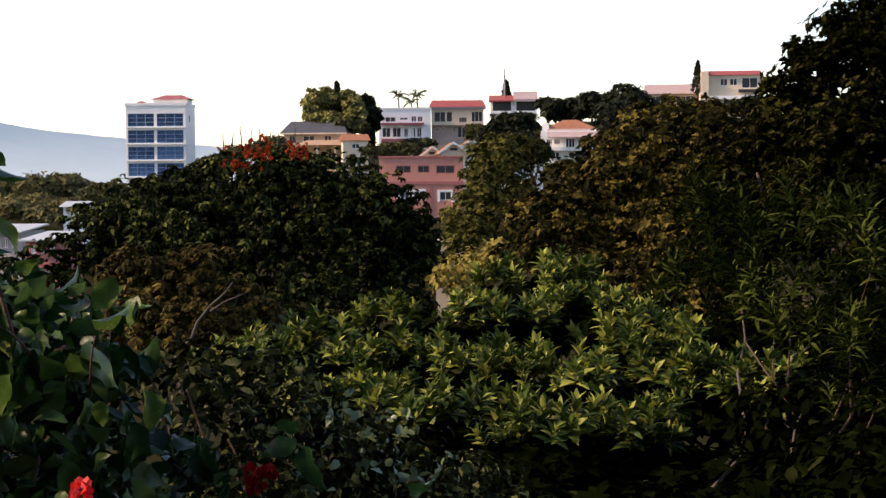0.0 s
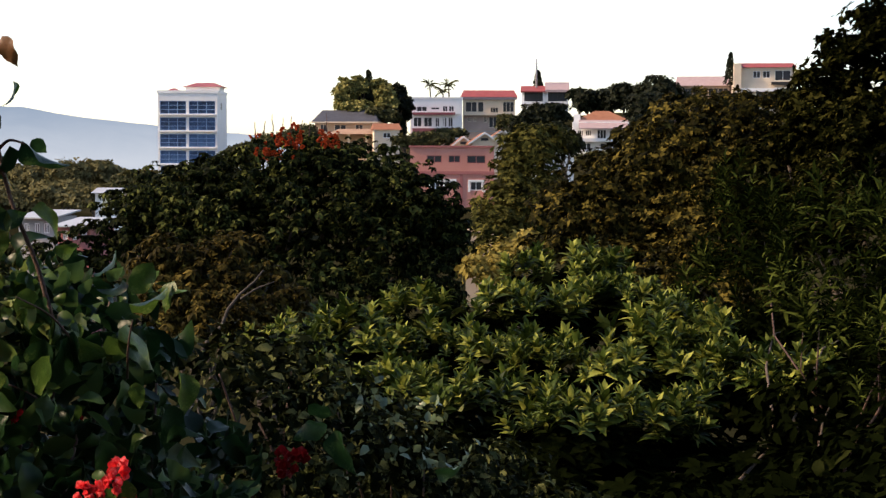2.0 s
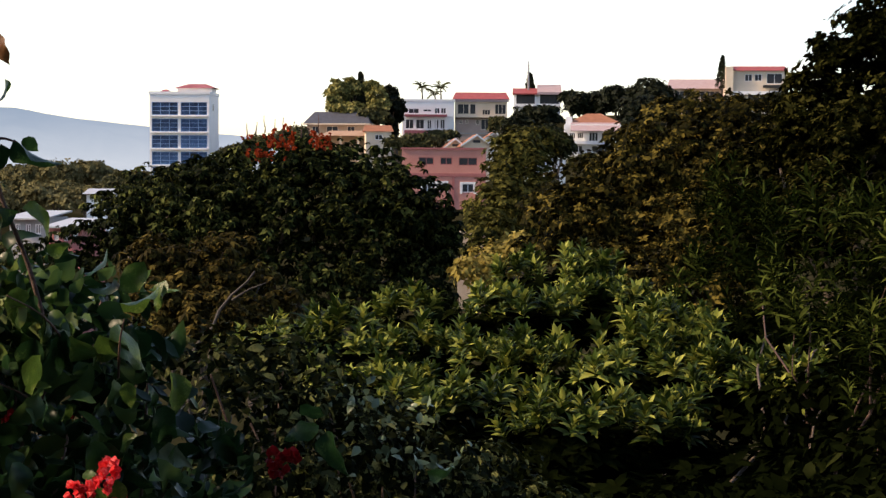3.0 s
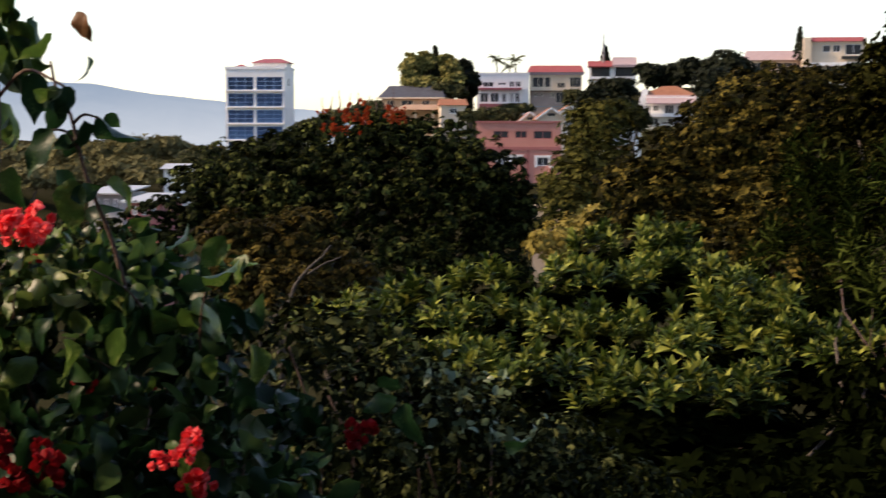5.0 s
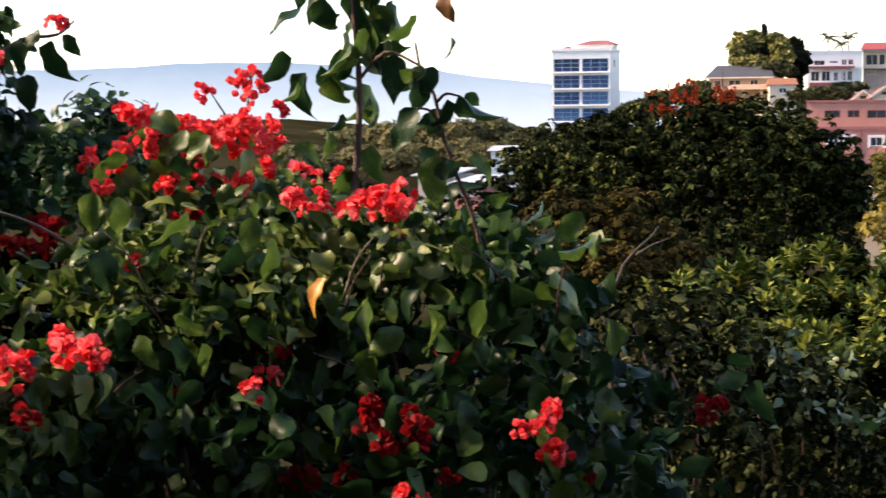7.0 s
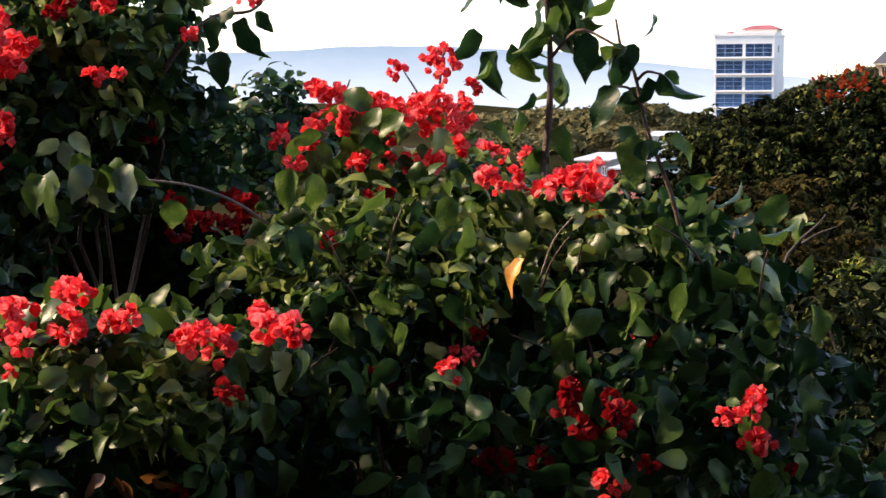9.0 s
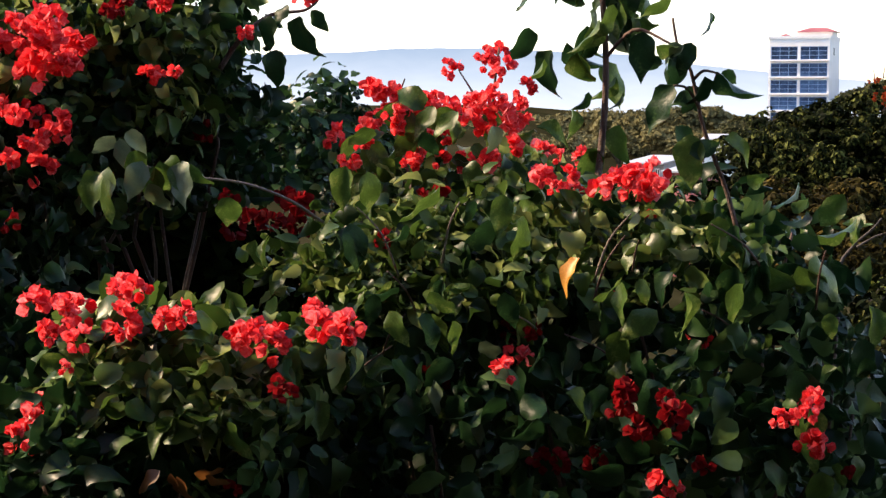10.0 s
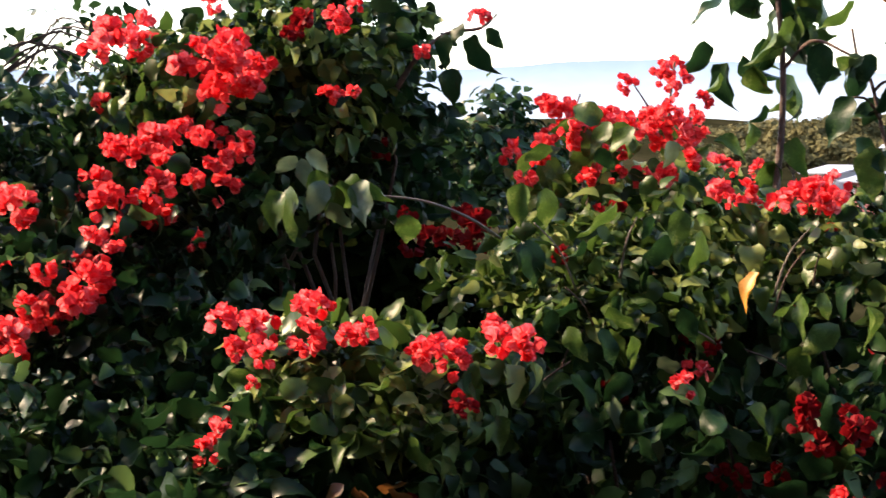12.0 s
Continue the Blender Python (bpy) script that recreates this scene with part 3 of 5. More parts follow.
# Cream apartment house with a red roof band, over a taupe retaining storey
h3, W, H = site(764, 856, 190, 250, 332, "house", "cream apartment house with red roof over taupe basement", 0)
hl = fr(W, H, (0.05, 0.40, 0.56, 0.86), (0.52, 0.68, 0.54, 0.70), (0.76, 0.98, 0.56, 0.86), (0.08, 0.15, 0.28, 0.40), (0.2, 0.26, 0.28, 0.4), (0.40, 0.47, 0.25, 0.42), (0.5, 0.75, 0.1, 0.42))
walls(h3, W, 9, H * 0.46, H, CREAM, [q for q in hl if q[2] > H * 0.47])
walls(h3, W, 9, -9, H * 0.458, TAUPE, [q for q in hl if q[2] < H * 0.47])
for q in hl:
    window(h3, q, GLASS_DARK, CREAM, 2)
bm = bmesh.new()
hip(bm, -0.5, W + 0.5, -0.8, 9.6, H, 1.5, 0.6)
part("roof", bm, TILE_RED, h3)
box_part("fascia", (-0.4, W + 0.4, -0.65, -0.3, H - 0.5, H - 0.004), TILE_PINK, h3)
for k in range(4):
    x = W * (0.02 + 0.24 * k)
    box_part("pillar", (x, x + 0.35, -0.4, 0, H * 0.46, H - 0.5), CREAM, h3)
box_part("balcony", (0, W, -1.0, 0, H * 0.46, H * 0.52), CREAM, h3)

# Twin red-roofed house with dark balconies
h4, W, H = site(868, 950, 178, 212, 360, "house", "white twin house with red roofs and dark balconies", -2)
hl = fr(W, H, (0.05, 0.46, 0.42, 0.95), (0.56, 0.97, 0.42, 0.95), (0.2, 0.35, 0.05, 0.25))
walls(h4, W, 8, -8, H, WHITE, hl)
for q in hl:
    window(h4, q, GLASS_DARK, IRON, 3)
for xa, xb, up in ((-0.03, 0.5, 0.0), (0.5, 1.02, 1.3)):
    bm = bmesh.new()
    v = [bm.verts.new(p) for p in ((W * xa, -1.6, H - 0.1 + up * 0.2), (W * xb, -1.6, H - 0.1 + up * 0.2), (W * xb, 4, H + 1.2 + up * 0.6), (W * xa, 4, H + 1.2 + up * 0.6),
                                   (W * xa, 8, H - 0.1), (W * xb, 8, H - 0.1), (W * xa, -1.6, H - 0.35), (W * xb, -1.6, H - 0.35))]
    for f in ((0, 1, 2, 3), (3, 2, 5, 4), (6, 7, 1, 0), (0, 3, 4, 6), (1, 7, 5, 2), (6, 4, 5, 7)):
        bm.faces.new([v[i] for i in f])
    part("roof", bm, TILE_RED if up == 0 else TILE_PINK, h4)
    box_part("balcony", (W * xa + 0.3, W * xb - 0.3, -1.2, 0, H * 0.30, H * 0.44), WHITE, h4)
    for x in (W * xa + 0.35, W * xb - 0.5):
        box_part("post", (x, x + 0.2, -1.2, -1.0, H * 0.44, H - 0.3), WHITE, h4)

rw, W, H = site(672, 862, 252, 282, 322, "retaining_wall", "taupe stepped retaining wall below the hill houses", 0)
tagged(rw, category="wall")
box_part("wall", (0, W * 0.45, 0, 0.5, -6, H * 0.5), TAUPE, rw)
box_part("wall", (W * 0.45, W, 0.02, 0.5, -6, H), TAUPE, rw)
box_part("coping", (W * 0.45, W, -0.1, 0.6, H, H + 0.2), GREY, rw)
box_part("coping", (0, W * 0.45, -0.1, 0.6, H * 0.5, H * 0.5 + 0.2), GREY, rw)

# White house with a terracotta hip roof
h5, W, H = site(958, 1066, 232, 284, 260, "house", "white two-storey house with terracotta hip roof", -3)
hl = fr(W, H, (0.08, 0.18, 0.52, 0.72), (0.21, 0.31, 0.52, 0.72), (0.40, 0.55, 0.40, 0.74), (0.60, 0.80, 0.48, 0.72), (0.1, 0.3, 0.05, 0.28), (0.45, 0.75, 0.05, 0.28))
walls(h5, W, 8, -7, H, WHITE, hl)
for q in hl:
    window(h5, q, GLASS_DARK, WHITE, 2)
bm = bmesh.new()
hip(bm, W * 0.05, W * 0.92, 1.0, 8.5, H + 0.3, 1.5, 3.0)
part("roof", bm, TILE_ORANGE, h5)
bm = bmesh.new()
v = [bm.verts.new(p) for p in ((W * 0.1, -2, H * 0.78), (W * 0.9, -2, H * 0.78), (W * 0.9, 1, H + 0.3), (W * 0.1, 1, H + 0.3), (W * 0.1, -2, H * 0.75), (W * 0.9, -2, H * 0.75), (W * 0.9, 1, H + 0.1), (W * 0.1, 1, H + 0.1))]
for f in ((0, 1, 2, 3), (7, 6, 5, 4), (4, 5, 1, 0), (0, 3, 7, 4), (1, 5, 6, 2)):
    bm.faces.new([v[i] for i in f])
part("porch_roof", bm, TILE_PINK, h5, "faded pink sheet porch roof")
box_part("balcony", (W * 0.02, W * 0.98, -1.4, 0, H * 0.32, H * 0.44), WHITE, h5)
box_part("chimney", (0.2, 1.2, 1, 2, H, H + 1.2), WHITE, h5)

# Long house with a faded roof, and the cream house with a red roof on the crest
h6, W, H = site(1142, 1240, 167, 186, 380, "house", "long low house with faded pink sheet roof", -6)
hl = fr(W, H, (0.1, 0.45, 0.1, 0.8), (0.55, 0.9, 0.1, 0.8))
walls(h6, W, 8, -8, H, TAUPE, hl)
for q in hl:
    window(h6, q, GLASS_DARK, CREAM, 3)
bm = bmesh.new()
hip(bm, -0.6, W + 0.6, -1, 9, H, 2.3, 0.6)
part("roof", bm, TILE_PINK, h6)
h7, W, H = site(1243, 1348, 134, 195, 370, "house", "cream two-storey house with red roof and balcony", -6)
hl = fr(W, H, (0.30, 0.42, 0.70, 0.90), (0.46, 0.58, 0.70, 0.90), (0.66, 0.92, 0.62, 0.92), (0.35, 0.55, 0.15, 0.4), (0.65, 0.9, 0.15, 0.42))
walls(h7, W, 9, -8, H, CREAM, hl)
for q in hl:
    window(h7, q, GLASS_DARK, WHITE, 1)
bm = bmesh.new()
hip(bm, 0.6, W + 0.3, -0.6, 9.4, H, 1.2, 0.5)
part("roof", bm, TILE_RED, h7)
box_part("balcony", (W * 0.60, W, -1.5, 0, H * 0.50, H * 0.58), IRON, h7)
box_part("balcony", (W * 0.1, W, -1.5, 0, H * 0.30, H * 0.40), WHITE, h7)
box_part("side_wall", (-0.3, W * 0.10, -1.6, 9, -8, H + 0.8), CREAM, h7)

# Salmon pink block below the hill houses
pk, W, H = site(672, 820, 280, 420, 230, "apartment_block", "salmon pink three-storey apartment block", -1)
tagged(pk, category="building")
hl = fr(W, H, (0.20, 0.38, 0.81, 0.90), (0.46, 0.60, 0.81, 0.90), (0.68, 0.90, 0.80, 0.90), (0.25, 0.36, 0.48, 0.58), (0.42, 0.53, 0.48, 0.58), (0.72, 0.86, 0.46, 0.57), (0.72, 0.84, 0.12, 0.26), (0.2, 0.34, 0.12, 0.26))
walls(pk, W, 10, -8, H, PINK, hl)
for i, q in enumerate(hl):
    window(pk, q, GLASS_DARK, WHITE if i in (3, 4, 5) else PINK_DARK, 1)
for i in (3, 4, 5):
    x0, x1, z0, z1 = hl[i]
    bm = bmesh.new()
    box(bm, x0 - 0.3, x1 + 0.3, -0.08, 0, z1, z1 + 0.25)
    box(bm, x0 - 0.3, x0, -0.08, 0, z0 - 0.2, z1)
    box(bm, x1, x1 + 0.3, -0.08, 0, z0 - 0.2, z1)
    part("window_trim", bm, WHITE, pk)
box_part("band", (-0.1, W + 0.1, -0.12, 0, H * 0.66, H * 0.70), PINK_DARK, pk)
box_part("cornice", (-0.15, W + 0.15, -0.2, 0.3, H, H + 0.25), PINK_DARK, pk)
box_part("pilaster", (W * 0.60, W * 0.63, -0.1, 0, 0, H * 0.66), PINK_DARK, pk)
box_part("air_conditioner", (W * 0.885, W * 0.95, -0.5, 0, H * 0.41, H * 0.46), WHITE, pk)
yd, W, H = site(772, 822, 425, 520, 150, "yard_wall", "tan plastered yard wall below the pink block", 0)
tagged(yd, category="wall")
walls(yd, W, 3, -4, H, ORANGE, fr(W, H, (0.3, 0.7, 0.2, 0.5)))

# Gabled terracotta roofs between the pink block and the white house
for u0, u1, vt, vb, dd, wm in ((746, 785, 275, 300, 262, CREAM), (780, 826, 268, 300, 255, CREAM), (812, 858, 262, 300, 275, WHITE)):
    g, W, H = site(u0, u1, vt, vb, dd, "house", "cream house with terracotta gable roof and white trim", 4)
    walls(g, W, 7, -8, H, wm, [])
    rise = 1.3
    bm = bmesh.new()
    a = [bm.verts.new(p) for p in ((0, 0.0, H), (W, 0.0, H), (W / 2, 0.0, H + rise))]
    b = [bm.verts.new(p) for p in ((0, 0.2, H), (W, 0.2, H), (W / 2, 0.2, H + rise))]
    bm.faces.new(a)
    bm.faces.new(b[::-1])
    part("gable", bm, wm, g)
    for s in (-1, 1):
        bm = bmesh.new()
        x_out, z_out = W / 2 + s * (W / 2 + 0.5), H - 0.3
        v = [bm.verts.new(p) for p in ((W / 2, -0.6, H + rise + 0.1), (x_out, -0.6, z_out), (x_out, 7.4, z_out), (W / 2, 7.4, H + rise + 0.1),
                                       (W / 2, -0.6, H + rise - 0.1), (x_out, -0.6, z_out - 0.2), (x_out, 7.4, z_out - 0.2), (W / 2, 7.4, H + rise - 0.1))]
        for f in ((0, 1, 2, 3), (7, 6, 5, 4), (0, 4, 5, 1), (1, 5, 6, 2)):
            bm.faces.new([v[i] for i in f])
        part("roof", bm, TILE_ORANGE, g)
        bm = bmesh.new()
        v = [bm.verts.new(p) for p in ((W / 2, -0.7, H + rise + 0.12), (x_out, -0.7, z_out + 0.02), (x_out, -0.7, z_out - 0.28), (W / 2, -0.7, H + rise - 0.2),
                                       (W / 2, -0.61, H + rise + 0.12), (x_out, -0.61, z_out + 0.02), (x_out, -0.61, z_out - 0.28), (W / 2, -0.61, H + rise - 0.2))]
        for f in ((0, 1, 2, 3), (7, 6, 5, 4), (0, 4, 5, 1), (3, 2, 6, 7)):
            bm.faces.new([v[i] for i in f])
        part("bargeboard", bm, WHITE, g)
    tw = W * 0.36
    box_part("vent", (tw, W - tw, -0.05, 0, H + 0.1, H + 0.5), GLASS_DARK, g)

# Pale houses half hidden by the trees
for u0, u1, vt, vb, dd, wm, rm, lab in (
    (888, 962, 284, 306, 200, WHITE, ZINC, "small white house with zinc roof among trees"),
    (112, 158, 366, 388, 170, WHITE, ZINC, "small white house with flat zinc roof"),
    (158, 196, 352, 372, 190, CREAM, ZINC, "small cream house with flat zinc roof"),
):
    g, W, H = site(u0, u1, vt, vb, dd, "house", lab, 8)
    hl = fr(W, H, (0.15, 0.35, 0.3, 0.8), (0.55, 0.8, 0.3, 0.8))
    walls(g, W, 6, -2.5, H, wm, hl)
    for q in hl:
        window(g, q, GLASS_DARK, wm)
    bm = bmesh.new()
    hip(bm, -0.4, W + 0.4, -0.7, 6.5, H, 0.5, 0.4)
    part("roof", bm, rm, g)

# Valley houses with bright sheet roofs
for u0, u1, vt, vb, dd, wm, lab in ((-24, 42, 410, 446, 140, GREY, "grey house with pale sheet roof in the valley"), (46, 108, 424, 456, 132, PINK_DARK, "dark red house with bright zinc roof in the valley")):
    g, W, H = site(u0, u1, vt, vb, dd, "house", lab, -10)
    hl = fr(W, H, (0.15, 0.3, 0.2, 0.7), (0.45, 0.6, 0.2, 0.7), (0.72, 0.88, 0.2, 0.7))
    walls(g, W, 4.8, -7, H, wm, hl)
    for q in hl:
        window(g, q, GLASS_DARK, WHITE)
    bm = bmesh.new()
    v = [bm.verts.new(p) for p in ((-0.3, -0.8, H), (W + 0.3, -0.8, H), (W + 0.3, 5, H + 0.5), (-0.3, 5, H + 0.5), (-0.3, -0.8, H - 0.12), (W + 0.3, -0.8, H - 0.12), (W + 0.3, 5, H + 0.38), (-0.3, 5, H + 0.38))]
    for f in ((0, 1, 2, 3), (7, 6, 5, 4), (4, 5, 1, 0), (0, 3, 7, 4), (1, 5, 6, 2), (3, 2, 6, 7)):
        bm.faces.new([v[i] for i in f])
    part("roof", bm, ZINC, g)

# Antenna mast on the crest
p = spot(STATION_A, 893, 166, 362)
mast = empty("antenna_mast", p, "thin grey antenna mast on the hill crest", "antenna")
part("pole", tube([(0, 0, -4), (0, 0, 2.5), (0, 0, 5.4)], [0.24, 0.2, 0.13], 6), GREY, mast)
for k in range(3):
    part("crossbar", tube([(-0.5 + 0.1 * k, 0, 3 + 0.7 * k), (0.5 - 0.1 * k, 0, 3 + 0.7 * k)], [0.04, 0.04], 5), GREY, mast)

# ---------------------------------------------------------------- far trees
SPRAY = [joined([(leaf_shape(1.0, 0.8, 0.2, 0.3, rows=1, seed=k), Matrix.Rotation(2.1 * q, 4, "Z") @ Matrix.Rotation(0.5, 4, "X")) for q in range(3)]) for k in range(3)]
A = STATION_A


def far_tree(u, v, d, ru, rv, mat, seed, label="round green tree on the far hillside", group="hillside trees", n=None, station=A, extra=()):
    rng = random.Random(seed)
    lobes = [lobe(station, u, v, d, ru * 0.62, rv * 0.7)]
    for k in range(5):
        a = rng.uniform(0, 6.28)
        lobes.append(lobe(station, u + ru * 0.55 * math.cos(a), v + rv * 0.45 * math.sin(a), d + rng.uniform(-1, 1) * ru / 3000 * d * 0.5, ru * rng.uniform(0.3, 0.48), rv * rng.uniform(0.3, 0.5)))
    for q in extra:
        lobes.append(lobe(station, *q))
    c = spot(station, u, v, d)
    gz = min(ground_z(c.x, c.y), c.z - rv / 3000 * d * 0.9)
    s = 1.1 * d / 300
    return tree("tree", label, (c.x, c.y, gz), lobes, SPRAY, mat, n or int(60 + ru * rv * 0.09), 9, ru / 3000 * d * 0.22, s * 0.55, seed, trunk_r=0.004 * d * 0.25, group=group)


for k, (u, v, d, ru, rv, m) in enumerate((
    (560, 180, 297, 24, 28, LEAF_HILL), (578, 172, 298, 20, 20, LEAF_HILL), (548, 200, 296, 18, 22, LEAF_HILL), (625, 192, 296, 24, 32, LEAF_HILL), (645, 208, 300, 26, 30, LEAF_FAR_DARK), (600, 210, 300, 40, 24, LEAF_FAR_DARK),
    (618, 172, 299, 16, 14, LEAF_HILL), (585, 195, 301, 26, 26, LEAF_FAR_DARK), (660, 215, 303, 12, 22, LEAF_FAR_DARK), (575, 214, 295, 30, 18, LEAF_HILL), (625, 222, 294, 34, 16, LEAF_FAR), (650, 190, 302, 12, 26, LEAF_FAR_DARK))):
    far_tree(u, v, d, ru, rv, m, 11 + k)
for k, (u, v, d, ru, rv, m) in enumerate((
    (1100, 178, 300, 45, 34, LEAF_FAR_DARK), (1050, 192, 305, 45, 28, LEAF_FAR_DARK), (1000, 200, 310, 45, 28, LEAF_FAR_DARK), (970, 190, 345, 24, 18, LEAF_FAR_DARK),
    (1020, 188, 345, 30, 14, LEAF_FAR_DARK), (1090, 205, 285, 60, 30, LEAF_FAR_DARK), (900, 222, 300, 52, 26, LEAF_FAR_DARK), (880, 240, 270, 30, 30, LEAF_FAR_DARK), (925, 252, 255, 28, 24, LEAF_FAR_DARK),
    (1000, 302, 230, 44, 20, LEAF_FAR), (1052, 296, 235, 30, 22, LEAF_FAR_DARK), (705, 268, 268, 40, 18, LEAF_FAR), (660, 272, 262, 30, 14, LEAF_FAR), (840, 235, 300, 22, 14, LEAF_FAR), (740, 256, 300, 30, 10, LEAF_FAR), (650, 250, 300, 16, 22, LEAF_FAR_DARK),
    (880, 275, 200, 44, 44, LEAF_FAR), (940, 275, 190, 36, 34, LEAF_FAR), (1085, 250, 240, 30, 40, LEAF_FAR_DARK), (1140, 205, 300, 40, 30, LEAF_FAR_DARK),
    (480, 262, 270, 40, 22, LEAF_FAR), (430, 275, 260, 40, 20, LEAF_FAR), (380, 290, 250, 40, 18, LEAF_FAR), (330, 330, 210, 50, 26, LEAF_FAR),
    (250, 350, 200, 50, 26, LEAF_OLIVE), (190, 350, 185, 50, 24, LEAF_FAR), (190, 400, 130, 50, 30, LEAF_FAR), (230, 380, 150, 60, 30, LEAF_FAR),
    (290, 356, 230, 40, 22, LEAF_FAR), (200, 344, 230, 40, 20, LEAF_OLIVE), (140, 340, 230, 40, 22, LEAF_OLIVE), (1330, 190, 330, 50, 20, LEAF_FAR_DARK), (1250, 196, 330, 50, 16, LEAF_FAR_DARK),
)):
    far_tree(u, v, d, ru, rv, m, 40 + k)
# The dry bushy rise across the valley
for k, (u, v, d, ru, rv) in enumerate(((60, 345, 215, 60, 34), (110, 335, 220, 50, 30), (10, 350, 215, 60, 36), (60, 375, 190, 70, 28), (-40, 350, 220, 60, 34), (-90, 345, 225, 60, 30), (-150, 352, 225, 60, 30),
                                        (-210, 356, 230, 60, 28), (-40, 385, 190, 70, 26), (120, 375, 190, 50, 24), (-130, 385, 190, 70, 26), (-230, 385, 190, 70, 28), (-320, 375, 210, 80, 28), (-420, 380, 210, 80, 28), (-520, 385, 210, 90, 28), (-640, 385, 200, 90, 30))):
    far_tree(u, v, d, ru, rv, LEAF_DRY, 90 + k, "dry olive bush on the rise across the valley", "dry bushes")


def conifer(u, vtop, vbase, d, ru, seed, label):
    top, foot = spot(A, u, vtop, d), spot(A, u, vbase, d)
    rng = np.random.default_rng(seed)
    h, r = (top - foot).length, ru / 3000 * d
    thing = empty("conifer", foot, label, "tree", "conifers")
    part("trunk", tube([(0, 0, -5), (0, 0, h * 0.6), (0, 0, h)], [0.22, 0.12, 0.03], 6), BARK, thing)
    n = 260
    t = rng.random(n) ** 0.8
    a = rng.uniform(0, 6.28, n)
    rad = r * (1 - t) * rng.uniform(0.5, 1.05, n) + 0.1
    nrm = np.stack([np.cos(a), np.sin(a), 0 * a + 0.3], 1)
    m = np.zeros((n, 4, 4))
    m[:, :3, :3] = basis(nrm, 0.2, rng) * 0.55
    m[:, :3, 3] = np.stack([foot.x + rad * np.cos(a), foot.y + rad * np.sin(a), foot.z + h * t], 1)
    m[:, 3, 3] = 1
    scatter("crown", SPRAY, m, LEAF_FAR_DARK, thing)


conifer(597, 147, 205, 303, 13, 5, "dark pointed conifer rising over the hilltop trees")
conifer(896, 144, 175, 366, 9, 6, "small dark conifer beside the antenna mast")
conifer(1235, 109, 165, 372, 13, 7, "dark cypress between two crest houses")


def palm(u, vtop, vbase, d, seed):
    top, foot = spot(A, u, vtop, d), spot(A, u, vbase, d)
    r = random.Random(seed)
    h = (top - foot).length
    thing = empty("palm_tree", foot, "slim palm tree behind the white house", "palm", "palms")
    part("trunk", tube([(0, 0, -4), (0.15, 0, h * 0.5), (0, 0, h)], [0.2, 0.16, 0.12], 6), BARK_PALE, thing)
    items = []
    f = frond(2.1, 9, seed)
    for k in range(13):
        m = Matrix.Translation((0, 0, h)) @ Matrix.Rotation(k * 2.4, 4, "Z") @ Matrix.Rotation(r.uniform(-0.2, 1.1), 4, "X") @ Matrix.Scale(r.uniform(0.7, 1.0), 4)
        items.append(((Matrix.Translation(foot) @ m)))
    scatter("crown", [f], [np.array(m) for m in items], LEAF_FAR, thing)


palm(705, 168, 215, 345, 1)
palm(738, 169, 215, 340, 2)
palm(728, 180, 215, 342, 3)

# ---------------------------------------------------------------- trees of the slope
BROAD = [leaf_shape(1.0, 0.5, 0.2, 0.25, rows=2, seed=k) for k in range(3)]
UMBRELLA = [whorl(9, 0.21, 0.1, -0.35, 300 + 10 * k) for k in range(4)]
ROSETTE = [whorl(8, 0.16, 0.075, 0.35, 400 + 10 * k) for k in range(5)]
MANGO = [shoot(19, 0.17, 0.062, 0.14, (0.5, 1.4), 10 * k) for k in range(5)]
LONG = [shoot(22, 0.2, 0.036, 0.34, (0.2, 1.2), 200 + 10 * k) for k in range(4)]
SMALL = [leaf_shape(1.0, 0.55, 0.25, 0.3, rows=2, seed=k) for k in range(4)]


def foot_of(u, d, station=A):
    p = spot(station, u, 441, d)
    return (p.x, p.y, ground_z(p.x, p.y))


def template_mesh(name, tpl, mat):
    me = bpy.data.meshes.new(name)
    me.from_pydata(tpl[0], [], tpl[1])
    for p in me.polygons:
        p.use_smooth = True
    me.materials.append(mat)
    return me


def bract_cluster(seed, n):
    """A head of papery bracts in threes, about one unit across."""
    r = random.Random(seed)
    items = []
    for _ in range(n):
        d = Vector((r.gauss(0, 1), r.gauss(0, 1), r.gauss(0.3, 1))).normalized()
        c = Matrix.Translation(d * r.uniform(0.06, 0.36)) @ d.to_track_quat("Z", "Y").to_matrix().to_4x4()
        turn = r.uniform(0, 6.28)
        for q in range(3):
            m = c @ Matrix.Rotation(turn + 2.09 * q, 4, "Z") @ Matrix.Rotation(r.uniform(0.5, 1.1), 4, "X")
            items.append((leaf_shape(r.uniform(0.36, 0.48), r.uniform(0.4, 0.5), 0.22, -0.35, 0.05, rows=3, seed=r.randrange(999)), m))
    return joined(items)


FLAME_HEADS = [template_mesh("flower_head", bract_cluster(50 + k, 7), SCARLET) for k in range(3)]

